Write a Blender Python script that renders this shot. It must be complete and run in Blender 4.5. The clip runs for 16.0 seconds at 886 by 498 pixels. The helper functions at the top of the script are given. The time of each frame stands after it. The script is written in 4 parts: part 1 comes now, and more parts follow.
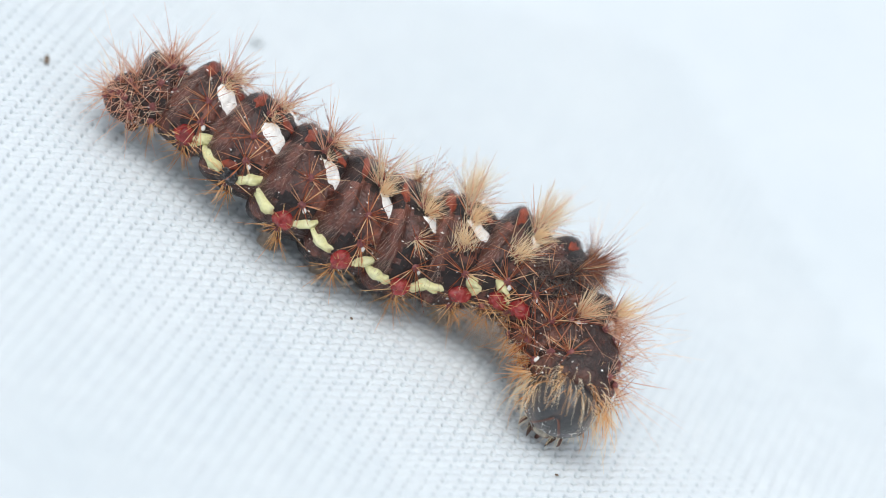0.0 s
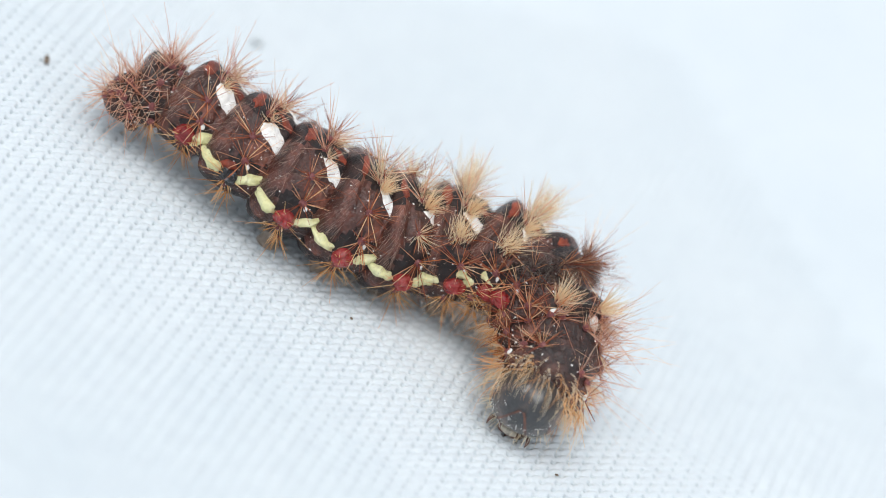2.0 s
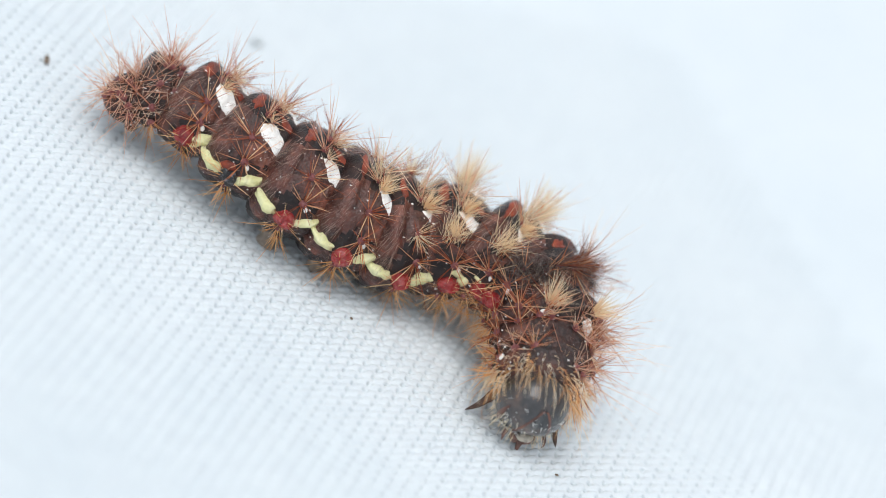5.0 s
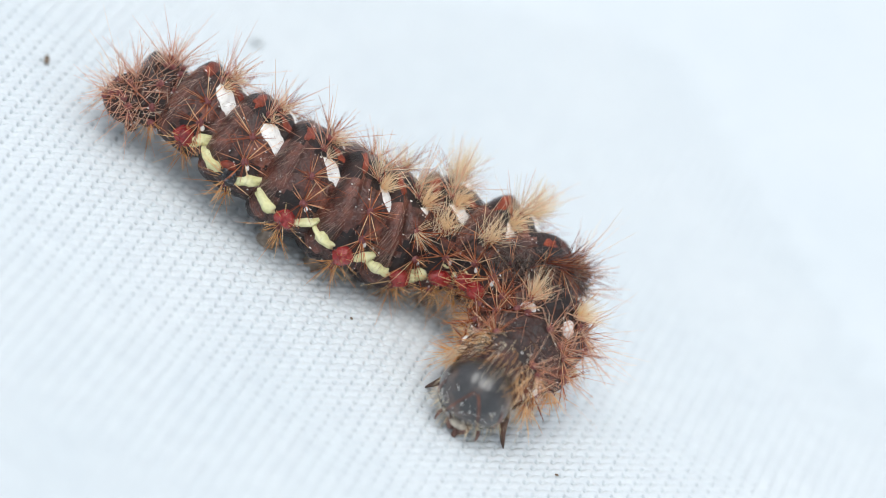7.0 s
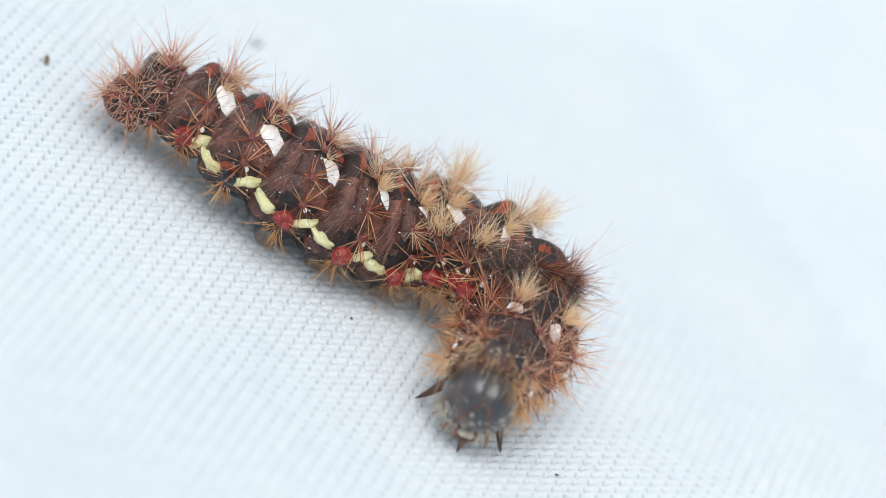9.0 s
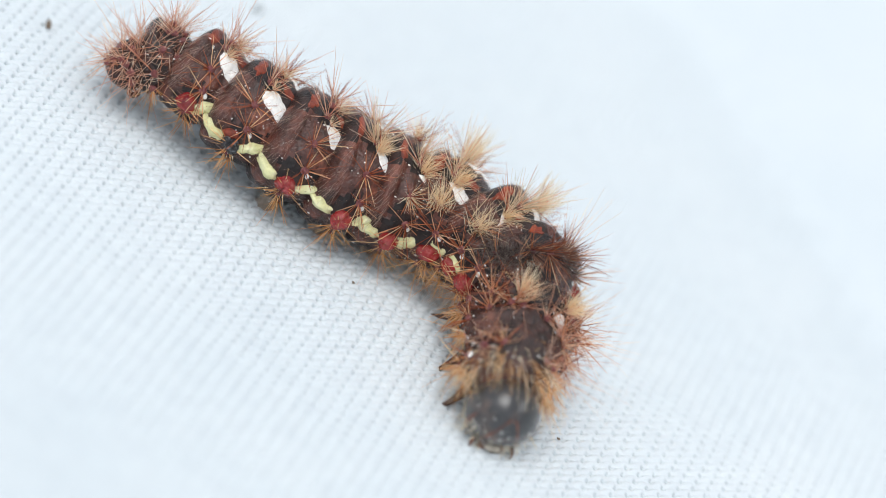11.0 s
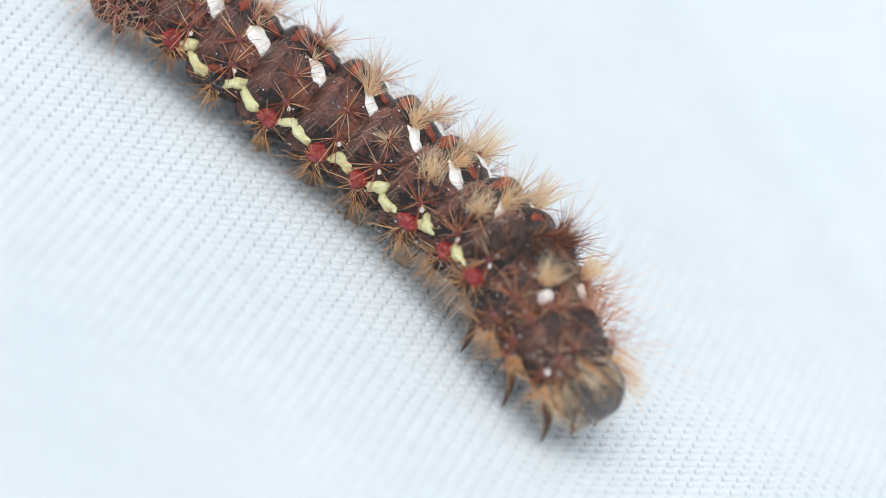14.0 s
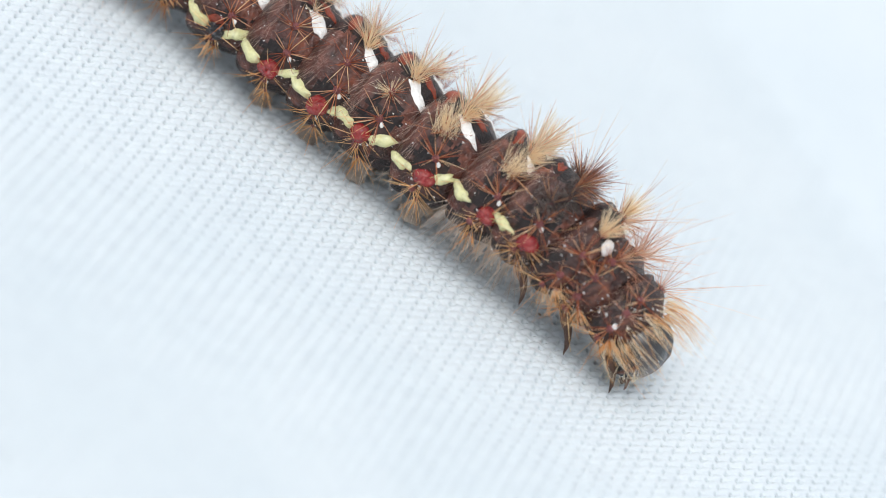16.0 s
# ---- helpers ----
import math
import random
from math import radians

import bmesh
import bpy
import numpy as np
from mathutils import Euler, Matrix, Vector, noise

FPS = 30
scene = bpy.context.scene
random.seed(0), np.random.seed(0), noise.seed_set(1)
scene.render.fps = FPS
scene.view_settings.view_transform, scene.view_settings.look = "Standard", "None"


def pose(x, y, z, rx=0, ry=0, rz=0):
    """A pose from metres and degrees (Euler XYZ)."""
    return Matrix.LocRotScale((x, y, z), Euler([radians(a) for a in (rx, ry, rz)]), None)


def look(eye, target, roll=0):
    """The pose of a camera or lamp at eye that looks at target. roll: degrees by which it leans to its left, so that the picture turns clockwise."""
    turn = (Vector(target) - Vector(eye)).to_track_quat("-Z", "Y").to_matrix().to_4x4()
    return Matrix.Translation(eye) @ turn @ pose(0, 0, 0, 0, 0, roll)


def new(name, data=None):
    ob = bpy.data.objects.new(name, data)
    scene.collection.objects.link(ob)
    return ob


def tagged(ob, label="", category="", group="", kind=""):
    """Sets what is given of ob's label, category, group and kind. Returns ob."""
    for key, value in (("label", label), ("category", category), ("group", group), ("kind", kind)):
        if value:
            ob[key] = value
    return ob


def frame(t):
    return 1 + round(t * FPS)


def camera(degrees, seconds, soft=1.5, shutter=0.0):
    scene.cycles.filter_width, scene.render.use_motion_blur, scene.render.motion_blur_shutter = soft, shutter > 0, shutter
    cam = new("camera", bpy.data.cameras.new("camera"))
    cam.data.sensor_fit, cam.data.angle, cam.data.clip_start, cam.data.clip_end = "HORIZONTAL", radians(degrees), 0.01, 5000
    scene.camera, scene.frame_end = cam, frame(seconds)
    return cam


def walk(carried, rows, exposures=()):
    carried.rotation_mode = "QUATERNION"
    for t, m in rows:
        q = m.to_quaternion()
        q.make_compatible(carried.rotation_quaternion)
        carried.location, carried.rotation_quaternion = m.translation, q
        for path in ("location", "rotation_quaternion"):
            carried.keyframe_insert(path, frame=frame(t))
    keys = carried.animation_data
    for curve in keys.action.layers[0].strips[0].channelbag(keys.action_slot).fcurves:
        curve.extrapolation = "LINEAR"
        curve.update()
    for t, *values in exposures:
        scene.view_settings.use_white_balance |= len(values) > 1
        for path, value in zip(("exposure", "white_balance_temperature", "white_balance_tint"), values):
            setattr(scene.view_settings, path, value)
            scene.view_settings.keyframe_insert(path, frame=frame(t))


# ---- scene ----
cam = camera(12, 16.0, soft=0.6)
cam.data.dof.use_dof = True
cam.data.dof.focus_distance = 0.2225
cam.data.dof.aperture_fstop = 18.0
walk(cam, [
    (0, look((-0.00000, -0.19867, 0.12174), (0.00000, 0.00000, 0.00000), 33)),
    (9.2, look((-0.00000, -0.19867, 0.12174), (0.00000, 0.00000, 0.00000), 33)),
    (11.5, look((0.00135, -0.19985, 0.11982), (0.00135, -0.00118, -0.00193), 33)),
    (12, look((0.00169, -0.20012, 0.11937), (0.00169, -0.00145, -0.00237), 33)),
    (12.5, look((0.00199, -0.20040, 0.11891), (0.00199, -0.00174, -0.00284), 33)),
    (13, look((0.00236, -0.20061, 0.11857), (0.00236, -0.00194, -0.00317), 33)),
    (13.5, look((0.00276, -0.20089, 0.11812), (0.00276, -0.00222, -0.00363), 33)),
    (14, look((0.00367, -0.20196, 0.11867), (0.00367, -0.00329, -0.00308), 33)),
    (14.5, look((0.00486, -0.20348, 0.11809), (0.00486, -0.00482, -0.00365), 33)),
    (15, look((0.00536, -0.20394, 0.11735), (0.00536, -0.00527, -0.00439), 33)),
    (15.5, look((0.00524, -0.20389, 0.11743), (0.00524, -0.00522, -0.00431), 33)),
    (16, look((0.00531, -0.20398, 0.11727), (0.00531, -0.00532, -0.00447), 33)),
])

# ---- light ----
world = bpy.data.worlds.new("overcast_sky")
scene.world = world
world.use_nodes = True
wn = world.node_tree
wn.nodes.clear()
sky = wn.nodes.new("ShaderNodeTexSky")
sky.sky_type = "NISHITA"
sky.sun_disc = False
sky.sun_elevation = radians(66)
sky.sun_rotation = radians(199)
sky.air_density = 1.0
sky.dust_density = 4.0
haze = wn.nodes.new("ShaderNodeMixRGB")      # cloud cover: most of the blue is washed out
haze.inputs[0].default_value = 0.7
haze.inputs[2].default_value = (8.6, 9.2, 9.6, 1)
bg = wn.nodes.new("ShaderNodeBackground")
bg.inputs[1].default_value = 0.082
wo = wn.nodes.new("ShaderNodeOutputWorld")
wn.links.new(sky.outputs[0], haze.inputs[1])
wn.links.new(haze.outputs[0], bg.inputs[0])
wn.links.new(bg.outputs[0], wo.inputs[0])

sun_data = bpy.data.lights.new("sun", "SUN")
sun_data.energy = 1.35
sun_data.angle = radians(45)
sun_data.color = (0.99, 0.995, 0.985)
sun = new("sun", sun_data)
sun.matrix_world = look((-0.03, -0.085, 0.20), (0, 0, 0))
scene.view_settings.exposure = 0.365

# ---- materials ----
MM = 0.001


def material(name, rough=0.6, metal=0.0, spec=0.5):
    m = bpy.data.materials.new(name)
    m.use_nodes = True
    b = m.node_tree.nodes["Principled BSDF"]
    b.inputs["Roughness"].default_value = rough
    b.inputs["Metallic"].default_value = metal
    b.inputs["Specular IOR Level"].default_value = spec
    return m, m.node_tree, b


def node(nt, kind, **values):
    n = nt.nodes.new(kind)
    for k, v in values.items():
        n.inputs[k.replace("_", " ")].default_value = v
    return n


def noise_tex(nt, scale, detail=4.0, rough=0.6):
    """Noise of that many waves a metre, in the object's own space."""
    tc = nt.nodes.new("ShaderNodeTexCoord")
    n = node(nt, "ShaderNodeTexNoise", Scale=scale, Detail=detail, Roughness=rough)
    nt.links.new(tc.outputs["Object"], n.inputs["Vector"])
    return n


def ramp(nt, source, *stops):
    r = nt.nodes.new("ShaderNodeValToRGB")
    while len(r.color_ramp.elements) < len(stops):
        r.color_ramp.elements.new(0.5)
    for el, (pos, col) in zip(r.color_ramp.elements, stops):
        el.position, el.color = pos, (*col, 1)
    nt.links.new(source, r.inputs[0])
    return r


def bump(nt, b, source, height, strength=1.0):
    n = node(nt, "ShaderNodeBump", Strength=strength, Distance=height)
    nt.links.new(source, n.inputs["Height"])
    nt.links.new(n.outputs[0], b.inputs["Normal"])


def skin(name, low, mid, high, rough, scale=900, spec=0.5, coat=0.0, relief=0.08, mottle=0.85, gloss=0.2):
    m, nt, b = material(name, rough, 0, spec)
    n1, n2 = noise_tex(nt, scale, 5), noise_tex(nt, scale * 7, 3)
    r = ramp(nt, n1.outputs[0], (0.3, low), (0.52, mid), (0.75, high))
    n3 = noise_tex(nt, scale * 3.1, 3)
    r3 = ramp(nt, n3.outputs[0], (0.36, (mottle, mottle, mottle)), (0.56, (1, 1, 1)))
    mul = nt.nodes.new("ShaderNodeMixRGB")
    mul.blend_type = "MULTIPLY"
    mul.inputs[0].default_value = 1.0
    nt.links.new(r.outputs[0], mul.inputs[1])
    nt.links.new(r3.outputs[0], mul.inputs[2])
    nt.links.new(mul.outputs[0], b.inputs["Base Color"])
    bump(nt, b, n2.outputs[0], relief * MM)
    b.inputs["Coat Weight"].default_value = coat
    b.inputs["Coat IOR"].default_value = 1.55
    if coat:
        wrinkle = node(nt, "ShaderNodeBump", Strength=0.2, Distance=relief * MM)
        nt.links.new(n2.outputs[0], wrinkle.inputs["Height"])
        nt.links.new(wrinkle.outputs[0], b.inputs["Coat Normal"])
    b.inputs["Coat Roughness"].default_value = gloss
    return m


def hair(name, root, tip, clear=0.45, thin=0.0, base=None, dark=None):
    """Fine hair: partly lets light through, the finest is half clear; every hair differs a little.
    With base, hair is of that colour where it leaves the tubercle."""
    m = bpy.data.materials.new(name)
    m.use_nodes = True
    nt = m.node_tree
    b = nt.nodes["Principled BSDF"]
    geo = nt.nodes.new("ShaderNodeNewGeometry")
    r = ramp(nt, geo.outputs["Random Per Island"], *(((0.3, dark), (0.42, root), (1.0, tip)) if dark else ((0.0, root), (1.0, tip))))
    colour = r.outputs[0]
    if base:
        tc = nt.nodes.new("ShaderNodeTexCoord")
        far = nt.nodes.new("ShaderNodeVectorMath")
        far.operation = "LENGTH"
        span = node(nt, "ShaderNodeMapRange", From_Min=0.0, From_Max=0.4 * MM)
        nt.links.new(tc.outputs["Object"], far.inputs[0])
        nt.links.new(far.outputs["Value"], span.inputs["Value"])
        blend = nt.nodes.new("ShaderNodeMixRGB")
        blend.inputs[1].default_value = (*base, 1)
        nt.links.new(span.outputs[0], blend.inputs[0])
        nt.links.new(colour, blend.inputs[2])
        colour = blend.outputs[0]
    tl = nt.nodes.new("ShaderNodeBsdfTranslucent")
    mix = node(nt, "ShaderNodeMixShader", Fac=clear)
    nt.links.new(colour, b.inputs["Base Color"])
    nt.links.new(colour, tl.inputs["Color"])
    b.inputs["Roughness"].default_value = 0.26
    nt.links.new(b.outputs[0], mix.inputs[1])
    nt.links.new(tl.outputs[0], mix.inputs[2])
    last = mix
    if thin:
        tr = node(nt, "ShaderNodeBsdfTransparent")
        last = node(nt, "ShaderNodeMixShader", Fac=thin)
        nt.links.new(mix.outputs[0], last.inputs[1])
        nt.links.new(tr.outputs[0], last.inputs[2])
    nt.links.new(last.outputs[0], nt.nodes["Material Output"].inputs[0])
    return m


def cloth_material():
    """White cotton: faint blue cast, fibres and slubs; a little light passes through."""
    m, nt, b = material("white_cotton", 0.9, 0, 0.15)
    n1, n2, n3 = noise_tex(nt, 60, 3), noise_tex(nt, 5200, 3), noise_tex(nt, 900, 4)
    r = ramp(nt, n1.outputs[0], (0.3, (0.635, 0.69, 0.725)), (0.7, (0.68, 0.725, 0.752)))
    r3 = ramp(nt, n3.outputs[0], (0.25, (0.93, 0.93, 0.94)), (0.6, (1, 1, 1)))
    mul = nt.nodes.new("ShaderNodeMixRGB")
    mul.blend_type = "MULTIPLY"
    mul.inputs[0].default_value = 1.0
    nt.links.new(r.outputs[0], mul.inputs[1])
    nt.links.new(r3.outputs[0], mul.inputs[2])
    nt.links.new(mul.outputs[0], b.inputs["Base Color"])
    bump(nt, b, n2.outputs[0], 0.03 * MM, 0.5)
    b.inputs["Sheen Weight"].default_value = 0.1
    return m


COTTON = cloth_material()
BROWN_SKIN = skin("dark_brown_skin", (0.010, 0.005, 0.004), (0.115, 0.036, 0.025), (0.36, 0.125, 0.078), 0.28, 520, 0.6, 0, 0.2, 0.45)
THORAX_SKIN = skin("mauve_brown_skin", (0.008, 0.005, 0.005), (0.060, 0.022, 0.017), (0.30, 0.11, 0.068), 0.27, 600, 0.6, 0, 0.2, 0.55)
CHEEK = skin("red_brown_cheek", (0.05, 0.015, 0.01), (0.13, 0.04, 0.022), (0.26, 0.09, 0.045), 0.3, 1800, 0.5, 0.3, 0.02)
PALE_LIP = skin("pale_lip", (0.30, 0.26, 0.22), (0.52, 0.46, 0.38), (0.66, 0.60, 0.50), 0.45, 2500)
BLACK_SKIN = skin("black_skin", (0.006, 0.005, 0.006), (0.020, 0.013, 0.013), (0.065, 0.034, 0.029), 0.36, 900, 0.35, 0, 0.1)
WHITE_SPOT = skin("white_spot", (0.84, 0.82, 0.78), (0.90, 0.89, 0.87), (0.92, 0.92, 0.91), 0.6, 1500, relief=0.01)
YELLOW_MARK = skin("pale_yellow_mark", (0.58, 0.55, 0.24), (0.74, 0.72, 0.40), (0.80, 0.79, 0.54), 0.5, 1200, relief=0.03)
RED_WART = skin("red_wart", (0.20, 0.005, 0.010), (0.47, 0.018, 0.020), (0.66, 0.14, 0.12), 0.2, 2600, 0.7, 0.6, 0.22)
ORANGE_SPOT = skin("orange_red_spot", (0.10, 0.02, 0.01), (0.27, 0.042, 0.018), (0.42, 0.09, 0.035), 0.35, 1800)
TUBERCLE = skin("reddish_tubercle", (0.12, 0.03, 0.03), (0.26, 0.08, 0.08), (0.45, 0.22, 0.20), 0.35, 2500)
LEG_SKIN = skin("dark_leg", (0.03, 0.013, 0.009), (0.10, 0.045, 0.026), (0.26, 0.13, 0.07), 0.35, 1500)
PROLEG_SKIN = skin("translucent_proleg", (0.18, 0.14, 0.11), (0.34, 0.28, 0.23), (0.5, 0.44, 0.38), 0.5, 1200)
CAPSULE = skin("glossy_black_capsule", (0.008, 0.008, 0.010), (0.022, 0.020, 0.023), (0.13, 0.075, 0.055), 0.34, 800, 0.5, 0.95, 0.06, 0.5, 0.2)
MOUTH = skin("pinkish_mouthpart", (0.07, 0.03, 0.025), (0.20, 0.10, 0.075), (0.42, 0.27, 0.22), 0.4, 2500)
SCAR = skin("blue_black_scab", (0.006, 0.007, 0.010), (0.016, 0.018, 0.026), (0.5, 0.55, 0.62), 0.3, 4500, 0.7, 0.4, 0.35)
HAIR_RUST = hair("rust_hair", (0.74, 0.30, 0.13), (1.0, 0.80, 0.54), 0.55, 0.0, (0.40, 0.11, 0.06), (0.42, 0.13, 0.07))
HAIR_RED = hair("red_brown_hair", (0.64, 0.30, 0.18), (0.97, 0.74, 0.54), 0.4, 0.0, (0.40, 0.12, 0.08))
# tail and back bristles, paled to imitate their glow against bright cloth
HAIR_TAIL = hair("pink_straw_glow_hair", (0.74, 0.38, 0.24), (1.0, 0.92, 0.78), 0.65, 0.0, (0.50, 0.16, 0.11))
# finest back hair, coloured near white to imitate light glowing through the tufts
HAIR_PEACH = hair("peach_glow_hair", (1.0, 0.82, 0.56), (1.0, 0.94, 0.78), 0.8, 0.4)
HAIR_GOLD = hair("golden_hair", (0.72, 0.38, 0.15), (1.0, 0.76, 0.44), 0.55)
HAIR_CREAM = hair("cream_hair", (1.0, 0.83, 0.59), (1.0, 0.95, 0.82), 0.7, 0.2)
HAIR_DARK = hair("dark_brown_hair", (0.16, 0.07, 0.05), (0.52, 0.29, 0.21), 0.4)
HAIR_PALE = hair("pale_belly_hair", (0.62, 0.46, 0.34), (0.94, 0.84, 0.74), 0.55, 0.3)
HAIR_SOOT = hair("grey_brown_hair", (0.06, 0.045, 0.042), (0.40, 0.33, 0.30), 0.35)
HAIR_FUZZ = hair("brown_fuzz", (0.18, 0.09, 0.066), (0.76, 0.58, 0.49), 0.4)
DEBRIS = skin("brown_debris", (0.08, 0.06, 0.045), (0.30, 0.22, 0.16), (0.62, 0.52, 0.42), 0.8, 6000)
GREY_LINT = skin("grey_lint", (0.48, 0.52, 0.54), (0.58, 0.62, 0.63), (0.66, 0.7, 0.7), 0.9, 3000)

ROOT = (-0.0071, -0.0073, 0)


# ---- mesh helpers ----
def mesh_from(name, verts, faces, mats, slots=None, smooth=True):
    """A mesh from places in millimetres."""
    me = bpy.data.meshes.new(name)
    me.from_pydata([tuple(c * MM for c in v) for v in verts], [], faces)
    for m in mats:
        me.materials.append(m)
    if slots is not None:
        me.polygons.foreach_set("material_index", slots)
    if smooth:
        # hairs keep flat sides, skin is smooth
        flat = [m.name.endswith("_hair") or m.name.endswith("_fuzz") for m in mats]
        me.polygons.foreach_set("use_smooth", [not flat[p.material_index] for p in me.polygons])
    me.update()
    return me


def part(name, data, parent, m=None, label=""):
    ob = new(name, data)
    ob.parent = parent
    if m is not None:
        ob.matrix_basis = m
    return tagged(ob, label) if label else ob


def tube(path, radii, n=6, cap=True):
    """A round sweep along path: verts and faces."""
    vs, fs = [], []
    pts = [Vector(p) for p in path]
    for i, p in enumerate(pts):
        d = (pts[min(i + 1, len(pts) - 1)] - pts[max(i - 1, 0)]).normalized()
        a = d.orthogonal().normalized() if i == 0 else (a - d * a.dot(d)).normalized()
        b = d.cross(a)
        for k in range(n):
            w = 2 * math.pi * k / n
            vs.append(p + (a * math.cos(w) + b * math.sin(w)) * radii[i])
        if i:
            o = (i - 1) * n
            fs += [(o + k, o + (k + 1) % n, o + n + (k + 1) % n, o + n + k) for k in range(n)]
    if cap:
        fs.append(tuple(range(n - 1, -1, -1)))
        fs.append(tuple(range(len(vs) - n, len(vs))))
    return vs, fs


def strand(rng, root, way, length, thick, bend, steps=4):
    """One tapering three-sided hair that bows a little."""
    way = Vector(way).normalized()
    side = Vector((rng.gauss(0, 1), rng.gauss(0, 1), rng.gauss(0, 1)))
    side = (side - way * side.dot(way)).normalized() * bend * length
    side.z -= abs(bend) * length * 0.35
    pts, rad = [], []
    for i in range(steps):
        f = i / (steps - 1)
        pts.append(Vector(root) + way * length * f + side * f * f)
        rad.append(thick * (1.0 - 0.72 * f * f))
    return tube(pts, rad, 3, False)


def join(pieces):
    """Several (verts, faces, slot) as one list of verts, faces and slots."""
    vs, fs, ss = [], [], []
    for v, f, s in pieces:
        o = len(vs)
        vs += [tuple(p) for p in v]
        fs += [tuple(i + o for i in q) for q in f]
        ss += [s] * len(f)
    return vs, fs, ss


def ball(rng, c, r, rings=7, n=12, rough=0.08):
    """A lumpy ball with three radii."""
    c, r = Vector(c), Vector(r if hasattr(r, "__len__") else (r, r, r))
    seed = Vector((rng.uniform(0, 50), rng.uniform(0, 50), rng.uniform(0, 50)))
    vs, fs = [], []
    for i in range(rings + 1):
        th = math.pi * i / rings
        for k in range(n):
            ph = 2 * math.pi * k / n
            d = Vector((math.sin(th) * math.cos(ph), math.sin(th) * math.sin(ph), math.cos(th)))
            f = 1 + rough * noise.noise(d * 2.2 + seed)
            vs.append(c + Vector((d.x * r.x, d.y * r.y, d.z * r.z)) * f)
        if i:
            o = (i - 1) * n
            fs += [(o + k, o + n + k, o + n + (k + 1) % n, o + (k + 1) % n) for k in range(n)]
    return vs, fs


# ---- the cloth ----
WARP = Vector((0.679, 0.734, 0))       # thread directions, and the spacing across them in millimetres
WEFT = Vector((0.734, -0.679, 0))
P_WARP, P_WEFT = 0.499, 0.551


def cloth_lift(x, y):
    """The slow unevenness of the cloth, in millimetres."""
    return 0.22 * noise.noise(Vector((x * 0.035, y * 0.035, 3.1))) + 0.06 * noise.noise(Vector((x * 0.16, y * 0.16, 8.7)))


def woven_cloth():
    """Over-and-under weave as relief in a rectangle of threads, and the sheet that carries on round it."""
    nu, nv, ku, kv = 126, 128, 8, 8
    iu, iv = np.meshgrid(np.arange(nu * ku + 1) / ku, np.arange(nv * kv + 1) / kv, indexing="ij")
    du, dv = iu - 0.5 - np.floor(iu), iv - 0.5 - np.floor(iv)
    cu, cv = np.floor(iu), np.floor(iv)
    rng = np.random.default_rng(5)
    jit_u, jit_v = rng.normal(0, 0.045, nu + 2), rng.normal(0, 0.045, nv + 2)
    thick_u, thick_v = rng.uniform(0.85, 1.15, nu + 2), rng.uniform(0.85, 1.15, nv + 2)
    sign = np.where((cu + cv) % 2 == 0, 1.0, -1.0)
    # threads along WARP are numbered by v, threads along WEFT by u
    tv, tu = thick_v[cv.astype(int)], thick_u[cu.astype(int)]
    round_v = np.sqrt(np.clip(1 - np.abs(dv / (0.50 * tv)) ** 3, 0, 1))
    round_u = np.sqrt(np.clip(1 - np.abs(du / (0.46 * tu)) ** 3, 0, 1))
    # each warp thread runs in long floats and dips briefly under every other weft thread
    along = np.where(sign > 0, np.abs(du), 1 - np.abs(du))
    h_warp = 0.08 * round_v + 0.09 * round_v * np.clip(1 - (along / 0.80) ** 5, 0, 1)
    h_weft = 0.10 * round_u - 0.03 * (1 - along)
    h = np.maximum(h_warp, h_weft)
    # a triangular pit beside every float, wider below than above, imitates its shadow
    hu, hv = iu - np.rint(iu), iv - np.rint(iv)
    wide = 0.37 * np.clip((hv + 0.32) / 0.52, 0, 1) * (hv < 0.27)
    hole = np.clip((wide - np.abs(hu)) / 0.16, 0, 1) * ((np.rint(iu) + np.rint(iv)) % 2 == 0)
    h = h - hole * (h + 0.30) - 0.10
    h += rng.normal(0, 0.006, h.shape)
    su = (iu + np.interp(iu, np.arange(nu + 2), jit_u) - nu / 2) * P_WEFT
    sv = (iv + np.interp(iv, np.arange(nv + 2), jit_v) - nv / 2) * P_WARP
    cx, cy = 2.5, -10.0
    x = cx + su * WARP.x + sv * WEFT.x
    y = cy + su * WARP.y + sv * WEFT.y
    lift = np.array([cloth_lift(a, b) for a, b in zip(x.ravel(), y.ravel())])
    z = h.ravel() + lift - 0.12
    n1, n2 = x.shape
    co = np.stack([x.ravel(), y.ravel(), z], 1) * MM
    g = np.arange(n1 * n2).reshape(n1, n2)
    f = np.stack([g[:-1, :-1], g[:-1, 1:], g[1:, 1:], g[1:, :-1]], -1).reshape(-1, 4)
    # the plain sheet: a grid that widens outwards, a little lower than the relief's ribs
    ax = np.concatenate([-np.geomspace(1500, 80, 12), np.linspace(-70, 70, 57), np.geomspace(80, 1500, 12)])
    gx, gy = np.meshgrid(ax, ax, indexing="ij")
    inside = (np.abs(((gx - cx) * WARP.x + (gy - cy) * WARP.y)) < nu / 2 * P_WEFT - 1.5) & (
        np.abs(((gx - cx) * WEFT.x + (gy - cy) * WEFT.y)) < nv / 2 * P_WARP - 1.5)
    gz = np.array([cloth_lift(a, b) for a, b in zip(gx.ravel(), gy.ravel())]) - 0.02 - 0.7 * inside.ravel()
    co2 = np.stack([gx.ravel(), gy.ravel(), gz], 1) * MM
    m = len(ax)
    g2 = np.arange(m * m).reshape(m, m) + len(co)
    f2 = np.stack([g2[:-1, :-1], g2[1:, :-1], g2[1:, 1:], g2[:-1, 1:]], -1).reshape(-1, 4)
